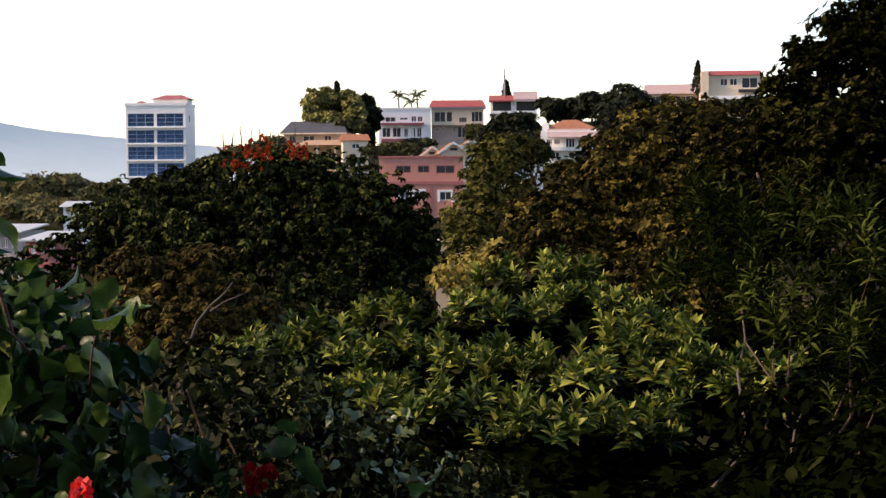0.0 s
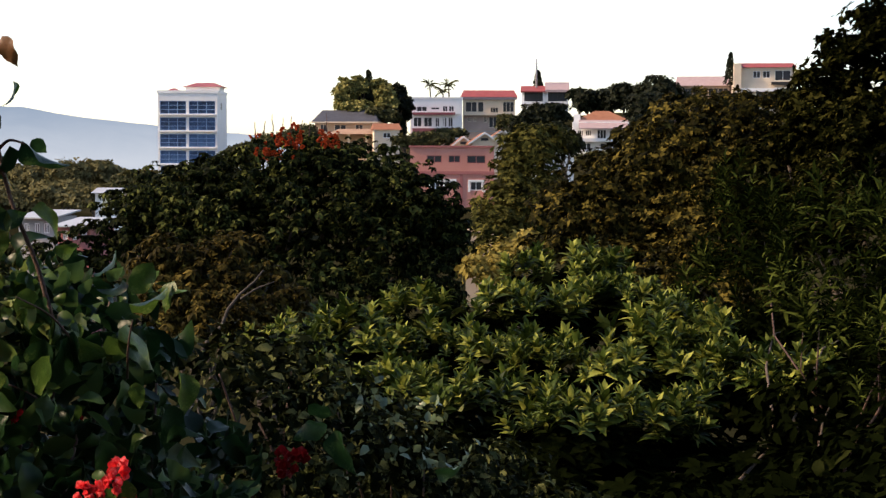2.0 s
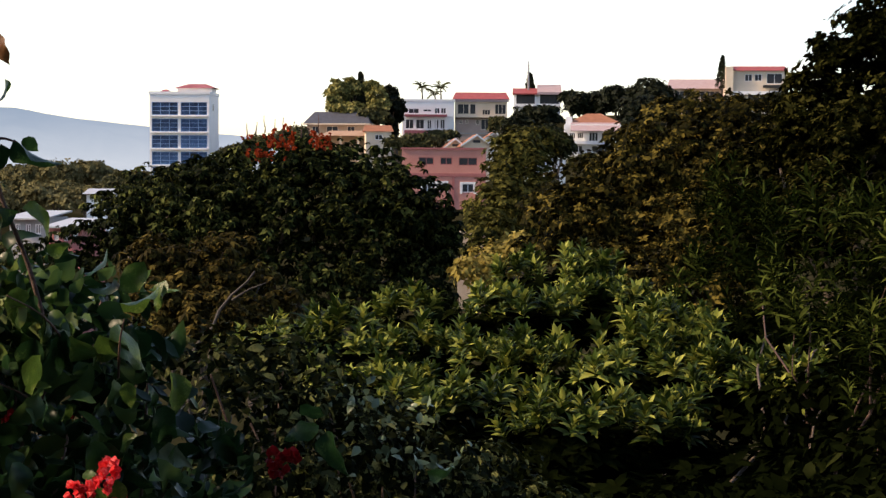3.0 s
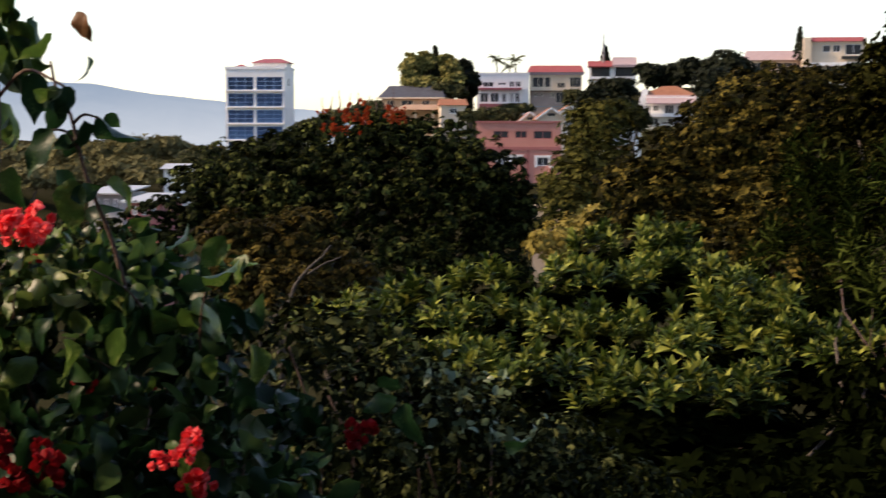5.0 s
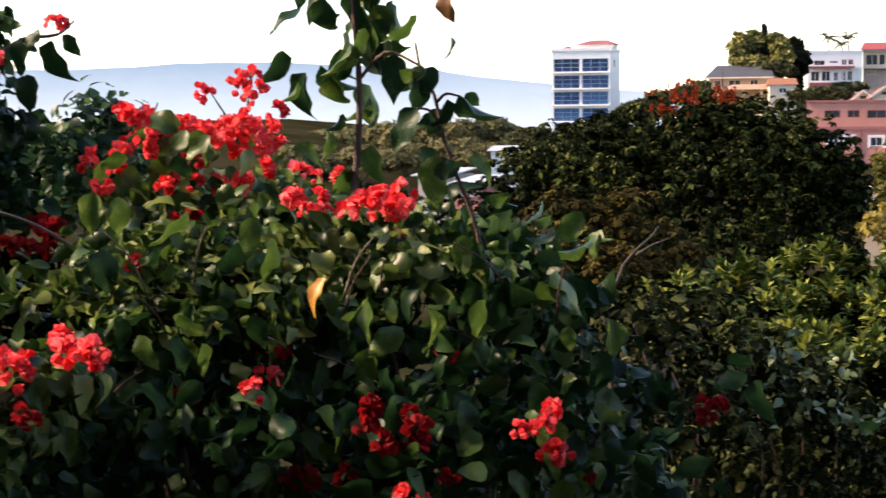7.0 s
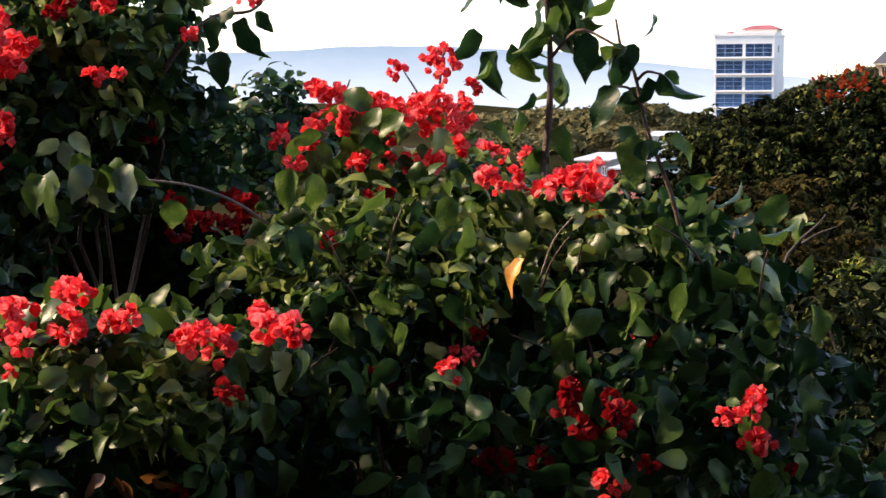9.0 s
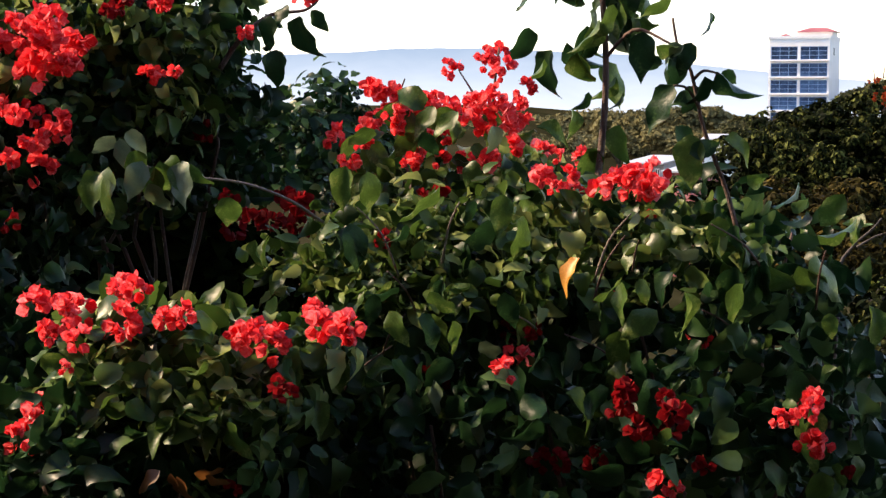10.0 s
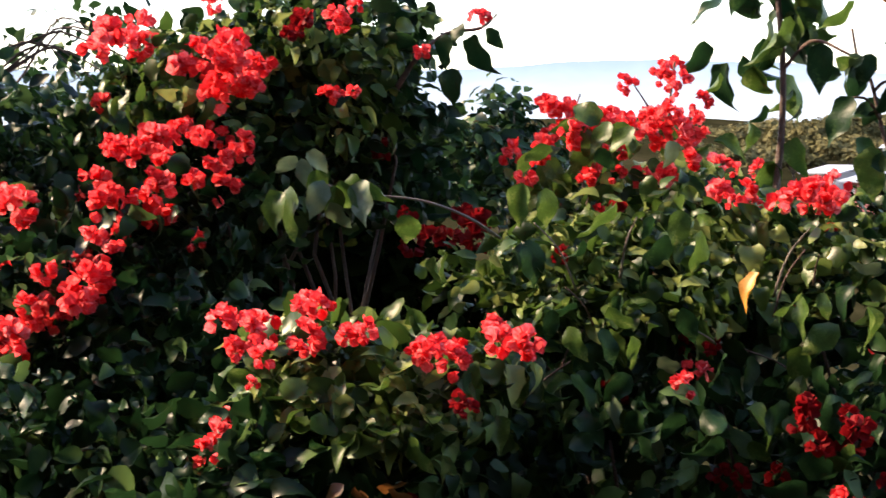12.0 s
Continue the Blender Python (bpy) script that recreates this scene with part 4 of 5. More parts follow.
# Dark spreading tree with scarlet flowers on its crest
flame_lobes = [lobe(A, *q) for q in (
    (470, 470, 36, 270, 185, 0.8), (560, 430, 37, 200, 150, 0.8), (350, 430, 36, 170, 120, 0.8), (640, 470, 36, 130, 150, 0.8), (250, 440, 35, 110, 100), (470, 330, 37, 130, 70), (580, 330, 37, 100, 60),
    (400, 350, 37, 110, 65), (680, 400, 36, 80, 90), (300, 380, 36, 100, 60), (200, 400, 36, 70, 50), (520, 300, 37, 70, 36), (720, 470, 36, 50, 90), (430, 560, 35, 230, 110), (650, 560, 35, 120, 100), (760, 430, 36, 22, 40), (150, 412, 36, 50, 36), (120, 465, 35, 70, 50), (230, 345, 37, 60, 28), (180, 375, 36.5, 50, 26), (310, 325, 37, 60, 24), (100, 520, 34, 60, 50), (40, 492, 35, 80, 44), (-50, 495, 35, 80, 44), (60, 570, 33, 110, 60), (-90, 560, 33, 110, 60))]
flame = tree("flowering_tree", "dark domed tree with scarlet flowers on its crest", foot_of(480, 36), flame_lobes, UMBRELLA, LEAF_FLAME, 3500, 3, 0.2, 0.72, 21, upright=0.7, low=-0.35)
rngf = random.Random(77)
inv = flame.matrix_basis.inverted()
for u0, u1, v0, v1, n in ((385, 445, 258, 300, 22), (430, 480, 242, 285, 18), (505, 545, 255, 280, 12), (470, 520, 250, 275, 6), (400, 560, 260, 310, 8)):
    for _ in range(n):
        p = spot(A, rngf.uniform(u0, u1), rngf.uniform(v0, v1), 35.6 + rngf.uniform(-0.3, 0.3))
        shared("flower_head", rngf.choice(FLAME_HEADS), inv @ Matrix.Translation(p) @ Euler((rngf.uniform(-1, 1), rngf.uniform(-1, 1), rngf.uniform(0, 6))).to_matrix().to_4x4() @ Matrix.Scale(rngf.uniform(0.08, 0.16), 4), flame)
for k in range(9):
    a = spot(A, 395 + 16 * k, 262 - 4 * (k % 3), 36.2)
    b = a + Vector((rngf.uniform(-0.08, 0.08), 0, rngf.uniform(0.2, 0.42)))
    bm = limb(a, b, 0.015, 0.006, 0, k, 3)
    bm.transform(inv)
    part("flower_spike", bm, TWIG, flame)

# Olive brown tree leaning before it, with a bare branch
olive_lobes = [lobe(A, *q) for q in ((300, 530, 27, 90, 80), (240, 500, 27, 60, 60), (360, 480, 27.5, 55, 50), (330, 600, 26, 90, 70), (250, 580, 26, 60, 60), (420, 560, 27, 70, 60))]
olive = tree("olive_toned_tree", "thin olive brown tree with a bare grey branch", foot_of(320, 27), olive_lobes, UMBRELLA, LEAF_OLIVE, 420, 4, 0.2, 0.62, 22, bark=BARK_PALE, trunk_r=0.1, upright=0.9)
bm = limb(spot(A, 300, 655, 25), spot(A, 412, 500, 25), 0.036, 0.014, 0.05, 3)
bm.transform(olive.matrix_basis.inverted())
part("bare_branch", bm, BARK_PALE, olive, "bare pale grey branch")
bm = limb(spot(A, 372, 552, 25), spot(A, 432, 520, 25), 0.02, 0.008, 0.05, 4)
bm.transform(olive.matrix_basis.inverted())
part("bare_branch", bm, BARK_PALE, olive)

# Light tree in the gap
light_lobes = [lobe(A, *q) for q in ((880, 330, 60, 60, 70), (850, 390, 58, 60, 60), (905, 270, 62, 50, 36), (830, 440, 56, 50, 50), (900, 400, 58, 60, 60), (870, 290, 60, 40, 40))]
tree("light_tree", "light green leafy tree before the hill houses", foot_of(870, 59), light_lobes, ROSETTE, LEAF_LIGHT, 480, 7, 0.45, 1.15, 23, bark=BARK_PALE, upright=0.4)
low_lobes = [lobe(A, *q) for q in ((840, 480, 34, 50, 36), (800, 500, 33, 34, 30), (880, 470, 36, 50, 40))]
tree("young_tree", "young tree in the sunny gap with sunlit gold painted into its leaves", foot_of(840, 34), low_lobes, BROAD, LEAF_GOLD_LIT, 190, 14, 0.16, 0.14, 24, trunk_r=0.07)

# Broad trees on the slope to the east
broad_lobes = [lobe(A, *q) for q in (
    (1180, 310, 30, 160, 110, 0.8), (1075, 390, 30, 120, 110), (1280, 270, 30, 130, 80), (1010, 355, 31, 80, 60), (1155, 245, 31, 80, 50), (1220, 215, 31, 80, 36), 
    (1000, 430, 29, 100, 90), (1160, 440, 29, 150, 100), (950, 400, 30, 50, 60), (1240, 470, 28, 100, 90), (930, 470, 30, 60, 50), (1090, 510, 28, 140, 80), (1250, 560, 27, 120, 80), (1230, 350, 29.5, 110, 100))]
tree("broad_tree", "wide olive green tree with dense rounded crown", foot_of(1170, 30), broad_lobes, ROSETTE, LEAF_BROAD, 1000, 11, 0.3, 0.68, 25, upright=0.25, low=-0.4)
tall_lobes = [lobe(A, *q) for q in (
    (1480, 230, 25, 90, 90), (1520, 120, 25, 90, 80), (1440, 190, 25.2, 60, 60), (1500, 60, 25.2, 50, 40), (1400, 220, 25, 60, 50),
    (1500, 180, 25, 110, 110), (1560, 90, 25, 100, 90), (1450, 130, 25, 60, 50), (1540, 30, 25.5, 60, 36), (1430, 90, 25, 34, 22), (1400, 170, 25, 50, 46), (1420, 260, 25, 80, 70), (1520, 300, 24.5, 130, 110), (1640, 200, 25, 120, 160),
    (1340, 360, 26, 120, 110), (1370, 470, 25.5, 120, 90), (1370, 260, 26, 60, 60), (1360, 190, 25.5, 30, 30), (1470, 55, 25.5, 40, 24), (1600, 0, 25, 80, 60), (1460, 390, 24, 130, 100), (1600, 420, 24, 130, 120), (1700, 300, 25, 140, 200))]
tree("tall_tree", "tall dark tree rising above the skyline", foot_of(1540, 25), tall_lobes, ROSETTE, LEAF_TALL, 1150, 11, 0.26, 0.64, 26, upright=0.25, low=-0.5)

# Mango crown just below the terrace
mango_lobes = [lobe(A, *q) for q in (
    (470, 650, 15.5, 90, 50), (590, 640, 15, 90, 50), (690, 590, 16, 70, 44), (710, 660, 15, 100, 44), (850, 590, 16.5, 110, 56), (950, 520, 18, 100, 50), (1050, 570, 17, 100, 56), (1160, 620, 16, 110, 50),
    (880, 680, 14.5, 110, 50), (770, 740, 13.5, 120, 50), (1000, 690, 14.5, 120, 56), (1120, 660, 15.5, 90, 50), (1240, 700, 15, 130, 60), (960, 790, 13, 120, 60), (1130, 790, 13.5, 130, 60), (1370, 720, 14.5, 110, 60),
    (600, 730, 14, 120, 60), (840, 850, 12.5, 150, 60), (1080, 880, 12.5, 160, 60), (1300, 830, 13, 150, 70), (1480, 800, 14, 120, 80), (640, 850, 12.5, 130, 60), (1200, 900, 12.5, 160, 60))]
mango_tops = [(c, (r[0] * 0.85, r[1] * 0.85, r[2] * 0.6)) for c, r in mango_lobes[:-6]]
mango = tree("mango_tree", "mango tree with bright green shoots over dark leaves", foot_of(900, 15), mango_tops, MANGO, LEAF_MANGO, 210, 4, 0.22, 0.95, 27, upright=0.9, low=0.2, inner=0.0)
# Inner leaves darkened by colour to stand in for shade between the shoots
mango_shaded = [((c[0], c[1] + 0.1, c[2] - 0.22), (r[0] * 1.05, r[1], r[2])) for c, r in mango_lobes]
scatter("old_foliage", ROSETTE, crown_frames(mango_shaded, 1500, 3, 0.2, 1.1, np.random.default_rng(57), upright=0.9, low=-0.4, inner=0.4), LEAF_SHADE, mango, "inner mango leaves painted shade-dark below the young shoots")

# Undergrowth on the slope below the terrace, its shade painted as near-black leaves
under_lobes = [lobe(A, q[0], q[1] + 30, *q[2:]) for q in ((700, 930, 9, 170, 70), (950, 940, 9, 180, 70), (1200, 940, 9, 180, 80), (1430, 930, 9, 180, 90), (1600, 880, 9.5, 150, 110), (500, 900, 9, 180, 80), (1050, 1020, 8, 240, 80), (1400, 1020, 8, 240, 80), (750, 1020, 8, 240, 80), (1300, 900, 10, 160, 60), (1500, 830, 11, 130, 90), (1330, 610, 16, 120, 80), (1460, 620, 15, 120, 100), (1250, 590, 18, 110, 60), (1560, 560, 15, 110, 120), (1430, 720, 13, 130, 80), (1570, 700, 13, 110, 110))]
tree("undergrowth_tree", "low leafy tree on the slope with shade painted into its leaves", foot_of(1050, 9), under_lobes, BROAD, LEAF_SHADE, 1300, 12, 0.15, 0.12, 29, trunk_r=0.04, up=0.5)

# Shrub with long narrow leaves on the slope to the east
long_lobes = [lobe(A, *q) for q in ((1470, 480, 12, 60, 50), (1540, 520, 11.5, 80, 70), (1240, 400, 17, 50, 50), (1300, 470, 15, 60, 60), (1390, 560, 13, 80, 70), (1230, 520, 15, 60, 50), (1500, 640, 12, 90, 70), (1370, 620, 13, 90, 60), (1600, 600, 12, 90, 90), (1560, 740, 12, 90, 80), (1440, 420, 13, 30, 30))]
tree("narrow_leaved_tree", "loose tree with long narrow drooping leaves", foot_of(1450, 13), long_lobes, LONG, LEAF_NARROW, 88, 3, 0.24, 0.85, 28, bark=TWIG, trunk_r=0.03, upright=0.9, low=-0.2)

# ---------------------------------------------------------------- bougainvillea on the terrace edge
B, C, D = STATION_B, STATION_C, STATION_D
BOUG = [leaf_shape(1.0, 0.5 + 0.03 * k, (0.2, 0.7, 0.35, 0.9, 0.5, 0.25, 0.6)[k], (0.15, 0.6, 0.35, 0.9, -0.4, 0.5, 1.1)[k], 0.08, rows=6, seed=70 + k) for k in range(7)]


OVATE = [ovate_leaf(0.5 + 0.03 * (k % 4), (0.25, 0.6, 0.1, 0.4, 0.8, 0.2, 0.5, -0.2)[k], (0.2, 0.5, 0.35, 0.75, 0.4, 0.15, 0.6, 0.3)[k], 90 + k) for k in range(8)]
LEAF_MESHES = [template_mesh("leaf", t, LEAF_BOUG) for t in OVATE]
RUST_MESH = template_mesh("rust_leaf", OVATE[2], LEAF_RUST)
LIT_MESHES = [template_mesh("leaf", t, LEAF_LIT) for t in OVATE]
PALE_MESHES = [template_mesh("leaf", t, LEAF_PALE) for t in OVATE]


BRACTS = [template_mesh("flower_head", bract_cluster(k, 8), BRACT) for k in range(4)]
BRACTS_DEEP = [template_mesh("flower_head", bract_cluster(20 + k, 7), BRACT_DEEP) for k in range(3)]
HEADS = random.Random(5)


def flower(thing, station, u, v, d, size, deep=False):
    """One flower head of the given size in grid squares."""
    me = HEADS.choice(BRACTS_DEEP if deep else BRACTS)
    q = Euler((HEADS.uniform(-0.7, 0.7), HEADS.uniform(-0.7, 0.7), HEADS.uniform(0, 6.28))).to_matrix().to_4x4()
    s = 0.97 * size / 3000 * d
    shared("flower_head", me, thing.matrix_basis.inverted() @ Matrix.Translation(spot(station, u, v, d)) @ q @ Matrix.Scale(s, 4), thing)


def flowers(thing, station, groups):
    """groups: (u0, u1, v0, v1, depth, heads, size, deep)."""
    for u0, u1, v0, v1, d, n, size, deep in groups:
        for _ in range(n):
            flower(thing, station, HEADS.uniform(u0, u1), HEADS.uniform(v0, v1), d + HEADS.uniform(-0.12, 0.12), size * HEADS.uniform(0.75, 1.2), deep)


def leaf_at(thing, station, u, v, d, length, angle, pale=False, face=0.0, name="leaf", mesh=None):
    """A single leaf: stalk at (u, v), its tip turned by angle degrees from straight down, length in grid squares."""
    me = mesh or HEADS.choice(PALE_MESHES if pale else LEAF_MESHES)
    rot = station.to_3x3().to_4x4() @ Matrix.Rotation(radians(180 + angle), 4, "Z") @ Matrix.Rotation(2.2 * face, 4, "Y") @ Matrix.Rotation(HEADS.uniform(-0.6, 0.5), 4, "X")
    s = length / 3000 * d
    shared(name, me, thing.matrix_basis.inverted() @ Matrix.Translation(spot(station, u, v, d)) @ rot @ Matrix.Scale(s, 4), thing)


def stem(thing, station, pts, r0, r1, mat=TWIG, name="stem"):
    """A stem through (u, v, depth) points."""
    p = [thing.matrix_basis.inverted() @ spot(station, *q) for q in pts]
    # soften the polyline
    fine = []
    for i in range(len(p) - 1):
        a, b, c, e = p[max(i - 1, 0)], p[i], p[i + 1], p[min(i + 2, len(p) - 1)]
        for k in range(4):
            t = k / 4
            fine.append(0.5 * ((2 * b) + (c - a) * t + (2 * a - 5 * b + 4 * c - e) * t * t + (3 * b - a - 3 * c + e) * t ** 3))
    fine.append(p[-1])
    n = len(fine) - 1
    return part(name, tube(fine, [r0 + (r1 - r0) * i / n for i in range(n + 1)], 6), mat, thing)


def foliage(thing, lobes, clumps, leaves, clump_r, size, seed, singles, templates, mat, meshes, back=0.22, **kw):
    """Leaves on the lobes and, behind them, a second layer; some of the nearer ones as pieces, the rest joined."""
    rng = np.random.default_rng(seed)
    inv = thing.matrix_basis.inverted()
    m = crown_frames(lobes, clumps, leaves, clump_r, size, rng, **kw)
    rear = [((c[0], c[1] + back, c[2] - 0.03), r) for c, r in lobes]
    m = np.concatenate([m, crown_frames(rear, int(clumps * 0.8), leaves, clump_r, size * 1.1, rng, **kw)])
    near = np.argsort(m[:, 1, 3])[:singles * 3: 3]
    keep = np.ones(len(m), bool)
    keep[near] = False
    for i in near:
        shared("leaf", meshes[int(i) % len(meshes)], inv @ Matrix(m[i].tolist()), thing)
    scatter("foliage", templates, m[keep], mat, thing)


def shrub(name, label, at, lobes, clumps, leaves, clump_r, size, seed, singles=200, templates=BOUG, mat=LEAF_BOUG, meshes=None, **kw):
    """A shrub: woody stems from the soil and a crown of leaves."""
    rng = np.random.default_rng(seed)
    thing = empty(name, at, label, "shrub")
    inv = thing.matrix_basis.inverted()
    for i, (c, r) in enumerate(lobes):
        bm = limb(Vector(at) + Vector((rng.uniform(-0.15, 0.15), rng.uniform(-0.1, 0.1), -0.05)), Vector(c), 0.009, 0.0025, 0.03, seed + i, 8)
        bm.transform(inv)
        part("stem", bm, TWIG, thing)
    foliage(thing, lobes, clumps, leaves, clump_r, size, seed, singles, templates, mat, meshes or LEAF_MESHES, **kw)
    return thing


# The middle shrub
# Lower lobes carry the darker leaf, upper lobes the copy painted sunlit
shaded_lobes = [lobe(B, *q) for q in (
    (900, 570, 2.65, 170, 100), (1120, 590, 2.6, 170, 100), (1340, 640, 2.6, 160, 110), (700, 600, 2.65, 140, 90), (1470, 570, 2.75, 90, 80), (1500, 700, 2.75, 110, 100), (950, 720, 2.5, 180, 110), (1180, 760, 2.45, 180, 110),
    (1400, 800, 2.5, 160, 110), (750, 760, 2.5, 160, 110), (560, 800, 2.5, 150, 110), (900, 860, 2.45, 200, 80), (1200, 880, 2.45, 200, 80), (1500, 900, 2.65, 140, 90), (700, 980, 2.45, 220, 100), (1050, 1000, 2.45, 220, 100), (1400, 1000, 2.55, 220, 100), (1330, 500, 2.65, 130, 80), (1280, 400, 2.75, 70, 50), (1390, 420, 2.8, 60, 40))]
lit_lobes = [lobe(B, *q) for q in (
    (860, 420, 2.75, 150, 80), (1020, 440, 2.7, 130, 80), (1180, 470, 2.65, 130, 80), (720, 440, 2.75, 130, 80), (600, 460, 2.7, 110, 70), (760, 340, 3.15, 120, 55), (900, 340, 3.15, 120, 55), (640, 360, 3.1, 90, 55), (760, 375, 2.95, 120, 45), (900, 375, 2.95, 120, 45),
    (820, 530, 2.6, 150, 70), (660, 540, 2.6, 120, 60), (1000, 540, 2.6, 130, 60), (1110, 400, 2.75, 100, 50), (500, 500, 2.7, 80, 50))]
mid = shrub("bougainvillea", "bougainvillea shrub with red bracts and heart-shaped leaves", (-0.35, 2.75, 0.0), shaded_lobes, 205, 6, 0.06, 0.054, 31, singles=120, up=0.1, tilt=1.3, low=-0.5, inner=0.35, hang=1.3)
foliage(mid, lit_lobes, 290, 7, 0.05, 0.042, 41, 160, BOUG, LEAF_LIT, LIT_MESHES, up=0.3, tilt=1.5, low=-0.4, inner=0.25, hang=1.0)
rear_lobes = [lobe(B, *q) for q in ((400, 760, 3.1, 170, 120), (650, 740, 3.2, 170, 120), (900, 720, 3.2, 170, 120), (1150, 740, 3.2, 170, 120), (1400, 780, 3.2, 150, 120), (500, 930, 3.0, 200, 120), (850, 930, 3.0, 220, 120), (1200, 930, 3.0, 220, 120), (150, 800, 3.0, 170, 130), (1480, 930, 3.1, 170, 110))]
foliage(mid, rear_lobes, 260, 7, 0.1, 0.06, 47, 20, BOUG, LEAF_BOUG, LEAF_MESHES, up=0.3, tilt=0.9, low=-0.5)
flowers(mid, B, (
    (640, 740, 150, 230, 2.98, 13, 34, False), (580, 640, 230, 300, 2.98, 6, 40, False), (690, 800, 180, 290, 2.98, 14, 40, False), (780, 920, 120, 200, 2.98, 8, 40, False), (780, 930, 190, 300, 2.98, 16, 42, False), (845, 880, 100, 150, 2.98, 4, 34, False),
    (935, 1010, 315, 350, 2.7, 4, 42, False), (1050, 1160, 300, 385, 2.6, 9, 50, False), (930, 1030, 260, 285, 3.4, 4, 36, False), (525, 620, 555, 615, 2.25, 6, 56, False), (390, 490, 545, 625, 2.22, 8, 48, False),
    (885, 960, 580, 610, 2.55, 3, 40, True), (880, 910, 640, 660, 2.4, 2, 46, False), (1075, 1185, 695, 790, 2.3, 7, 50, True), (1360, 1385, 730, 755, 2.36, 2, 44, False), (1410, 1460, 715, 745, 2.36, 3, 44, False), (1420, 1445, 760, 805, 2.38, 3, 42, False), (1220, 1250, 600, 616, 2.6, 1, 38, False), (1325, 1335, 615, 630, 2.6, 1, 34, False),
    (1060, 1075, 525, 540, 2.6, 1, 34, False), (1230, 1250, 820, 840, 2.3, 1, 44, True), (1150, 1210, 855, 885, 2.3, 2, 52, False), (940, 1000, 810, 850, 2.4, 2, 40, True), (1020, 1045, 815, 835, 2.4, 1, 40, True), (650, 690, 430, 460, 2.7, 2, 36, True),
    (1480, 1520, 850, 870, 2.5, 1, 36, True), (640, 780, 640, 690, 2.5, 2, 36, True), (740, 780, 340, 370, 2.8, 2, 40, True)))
# the tall shoot and the twig beside it
stem(mid, B, [(1030, 460, 3.15), (1048, 300, 3.2), (1058, 200, 3.2), (1060, 90, 3.2), (1050, -60, 3.2), (1046, -160, 3.2)], 0.008, 0.005)
stem(mid, B, [(1305, 470, 2.58), (1275, 350, 2.58), (1235, 240, 2.58), (1212, 135, 2.58), (1190, 95, 2.58), (1180, 40, 2.58)], 0.0042, 0.002)
stem(mid, B, [(1060, 110, 3.2), (1110, 60, 3.15), (1165, 80, 3.1), (1195, 100, 3.1)], 0.004, 0.002)
stem(mid, B, [(1216, 150, 2.58), (1235, 134, 2.57), (1262, 140, 2.56)], 0.003, 0.0015)
stem(mid, B, [(1226, 200, 2.58), (1205, 165, 2.57), (1180, 160, 2.56)], 0.003, 0.0015)
for u, v, ln, an, pale, fc in (
    (1258, 135, 105, 28, 0, 0.5), (1180, 158, 100, -32, 0, 0.3), (1210, 245, 105, -2, 0, 0.2), (965, 95, 110, -25, 0, 0.4), (925, 55, 80, -22, 0, 0.3), (1010, 100, 85, -5, 0, 0.3), (1040, 20, 95, -6, 0, 0.5), (1085, 0, 90, 10, 0, 0.4),
    (1120, -30, 95, 25, 0, 0.4), (1185, -10, 90, -30, 0, 0.5), (1070, 60, 60, 30, 1, 0.2), (1030, 170, 60, -14, 0, 0.4), (1075, 230, 80, 20, 0, 0.2), (1040, 270, 90, -12, 0, 0.1), (1000, 200, 60, -8, 0, 0.4), (1090, 170, 50, 10, 0, 0.6),
    (1200, 90, 60, -70, 1, 0.2), (1150, 90, 70, 60, 0, 0.3), (1130, 100, 70, 20, 0, 0.2), (960, -20, 80, -40, 0, 0.4), (1000, -40, 100, -14, 0, 0.2), (1060, -60, 110, 8, 0, 0.3), (1100, 40, 70, 60, 0, 0.3), (1245, 30, 60, 40, 0, 0.6),
    (1225, 450, 60, -75, 1, 0.4), (1340, 470, 100, -10, 0, 0.3), (1350, 480, 115, 12, 0, 0.3), (1330, 480, 120, -28, 0, 0.4), (1400, 480, 110, 30, 0, 0.2), (1420, 470, 120, 62, 0, 0.3), (1290, 480, 110, -10, 0, 0.2), (1310, 320, 70, 60, 0, 0.2), (1270, 255, 80, 70, 0, 0.4),
    (930, 290, 70, 20, 0, 0.2), (890, 290, 80, 20, 0, 0.3), (650, 235, 70, -30, 0, 0.3), (800, 205, 70, -50, 0, 0.2), (860, 230, 60, 6, 1, 0.3), (830, 290, 60, -20, 0, 0.2), (600, 300, 90, -8, 0, 0.1), (640, 310, 80, 8, 0, 0.2), (735, 240, 60, 20, 0, 0.2),
    (980, 650, 95, 70, 1, 0.2), (1480, 700, 90, 70, 1, 0.3), (1520, 740, 70, 30, 1, 0.3), (1440, 720, 70, 60, 0, 0.4), (1220, 690, 120, -14, 0, 0.5), (1240, 680, 60, 60, 1, 0.2), (490, 820, 80, 60, 0, 0.2), (960, 740, 80, 30, 0, 0.3), (840, 700, 90, -10, 0, 0.3), (770, 600, 80, 6, 0, 0.5),
):
    leaf_at(mid, B, u, v, 2.5 if v > 440 else 2.82 if u < 945 and 190 < v < 300 else 3.2 if u < 1150 and v < 285 else 2.56, ln, an, bool(pale), fc * HEADS.choice((-1, 1)), mesh=None if pale or HEADS.random() < 0.45 else HEADS.choice(LIT_MESHES))
for k in range(24):
    t = HEADS.random()
    leaf_at(mid, B, 1050 + HEADS.gauss(0, 48), 170 - 290 * t, 3.2 + HEADS.uniform(-0.08, 0.1), HEADS.uniform(45, 100), HEADS.gauss(0, 26), HEADS.random() < 0.12, HEADS.uniform(-0.6, 0.6), mesh=HEADS.choice(LIT_MESHES) if HEADS.random() < 0.4 else None)
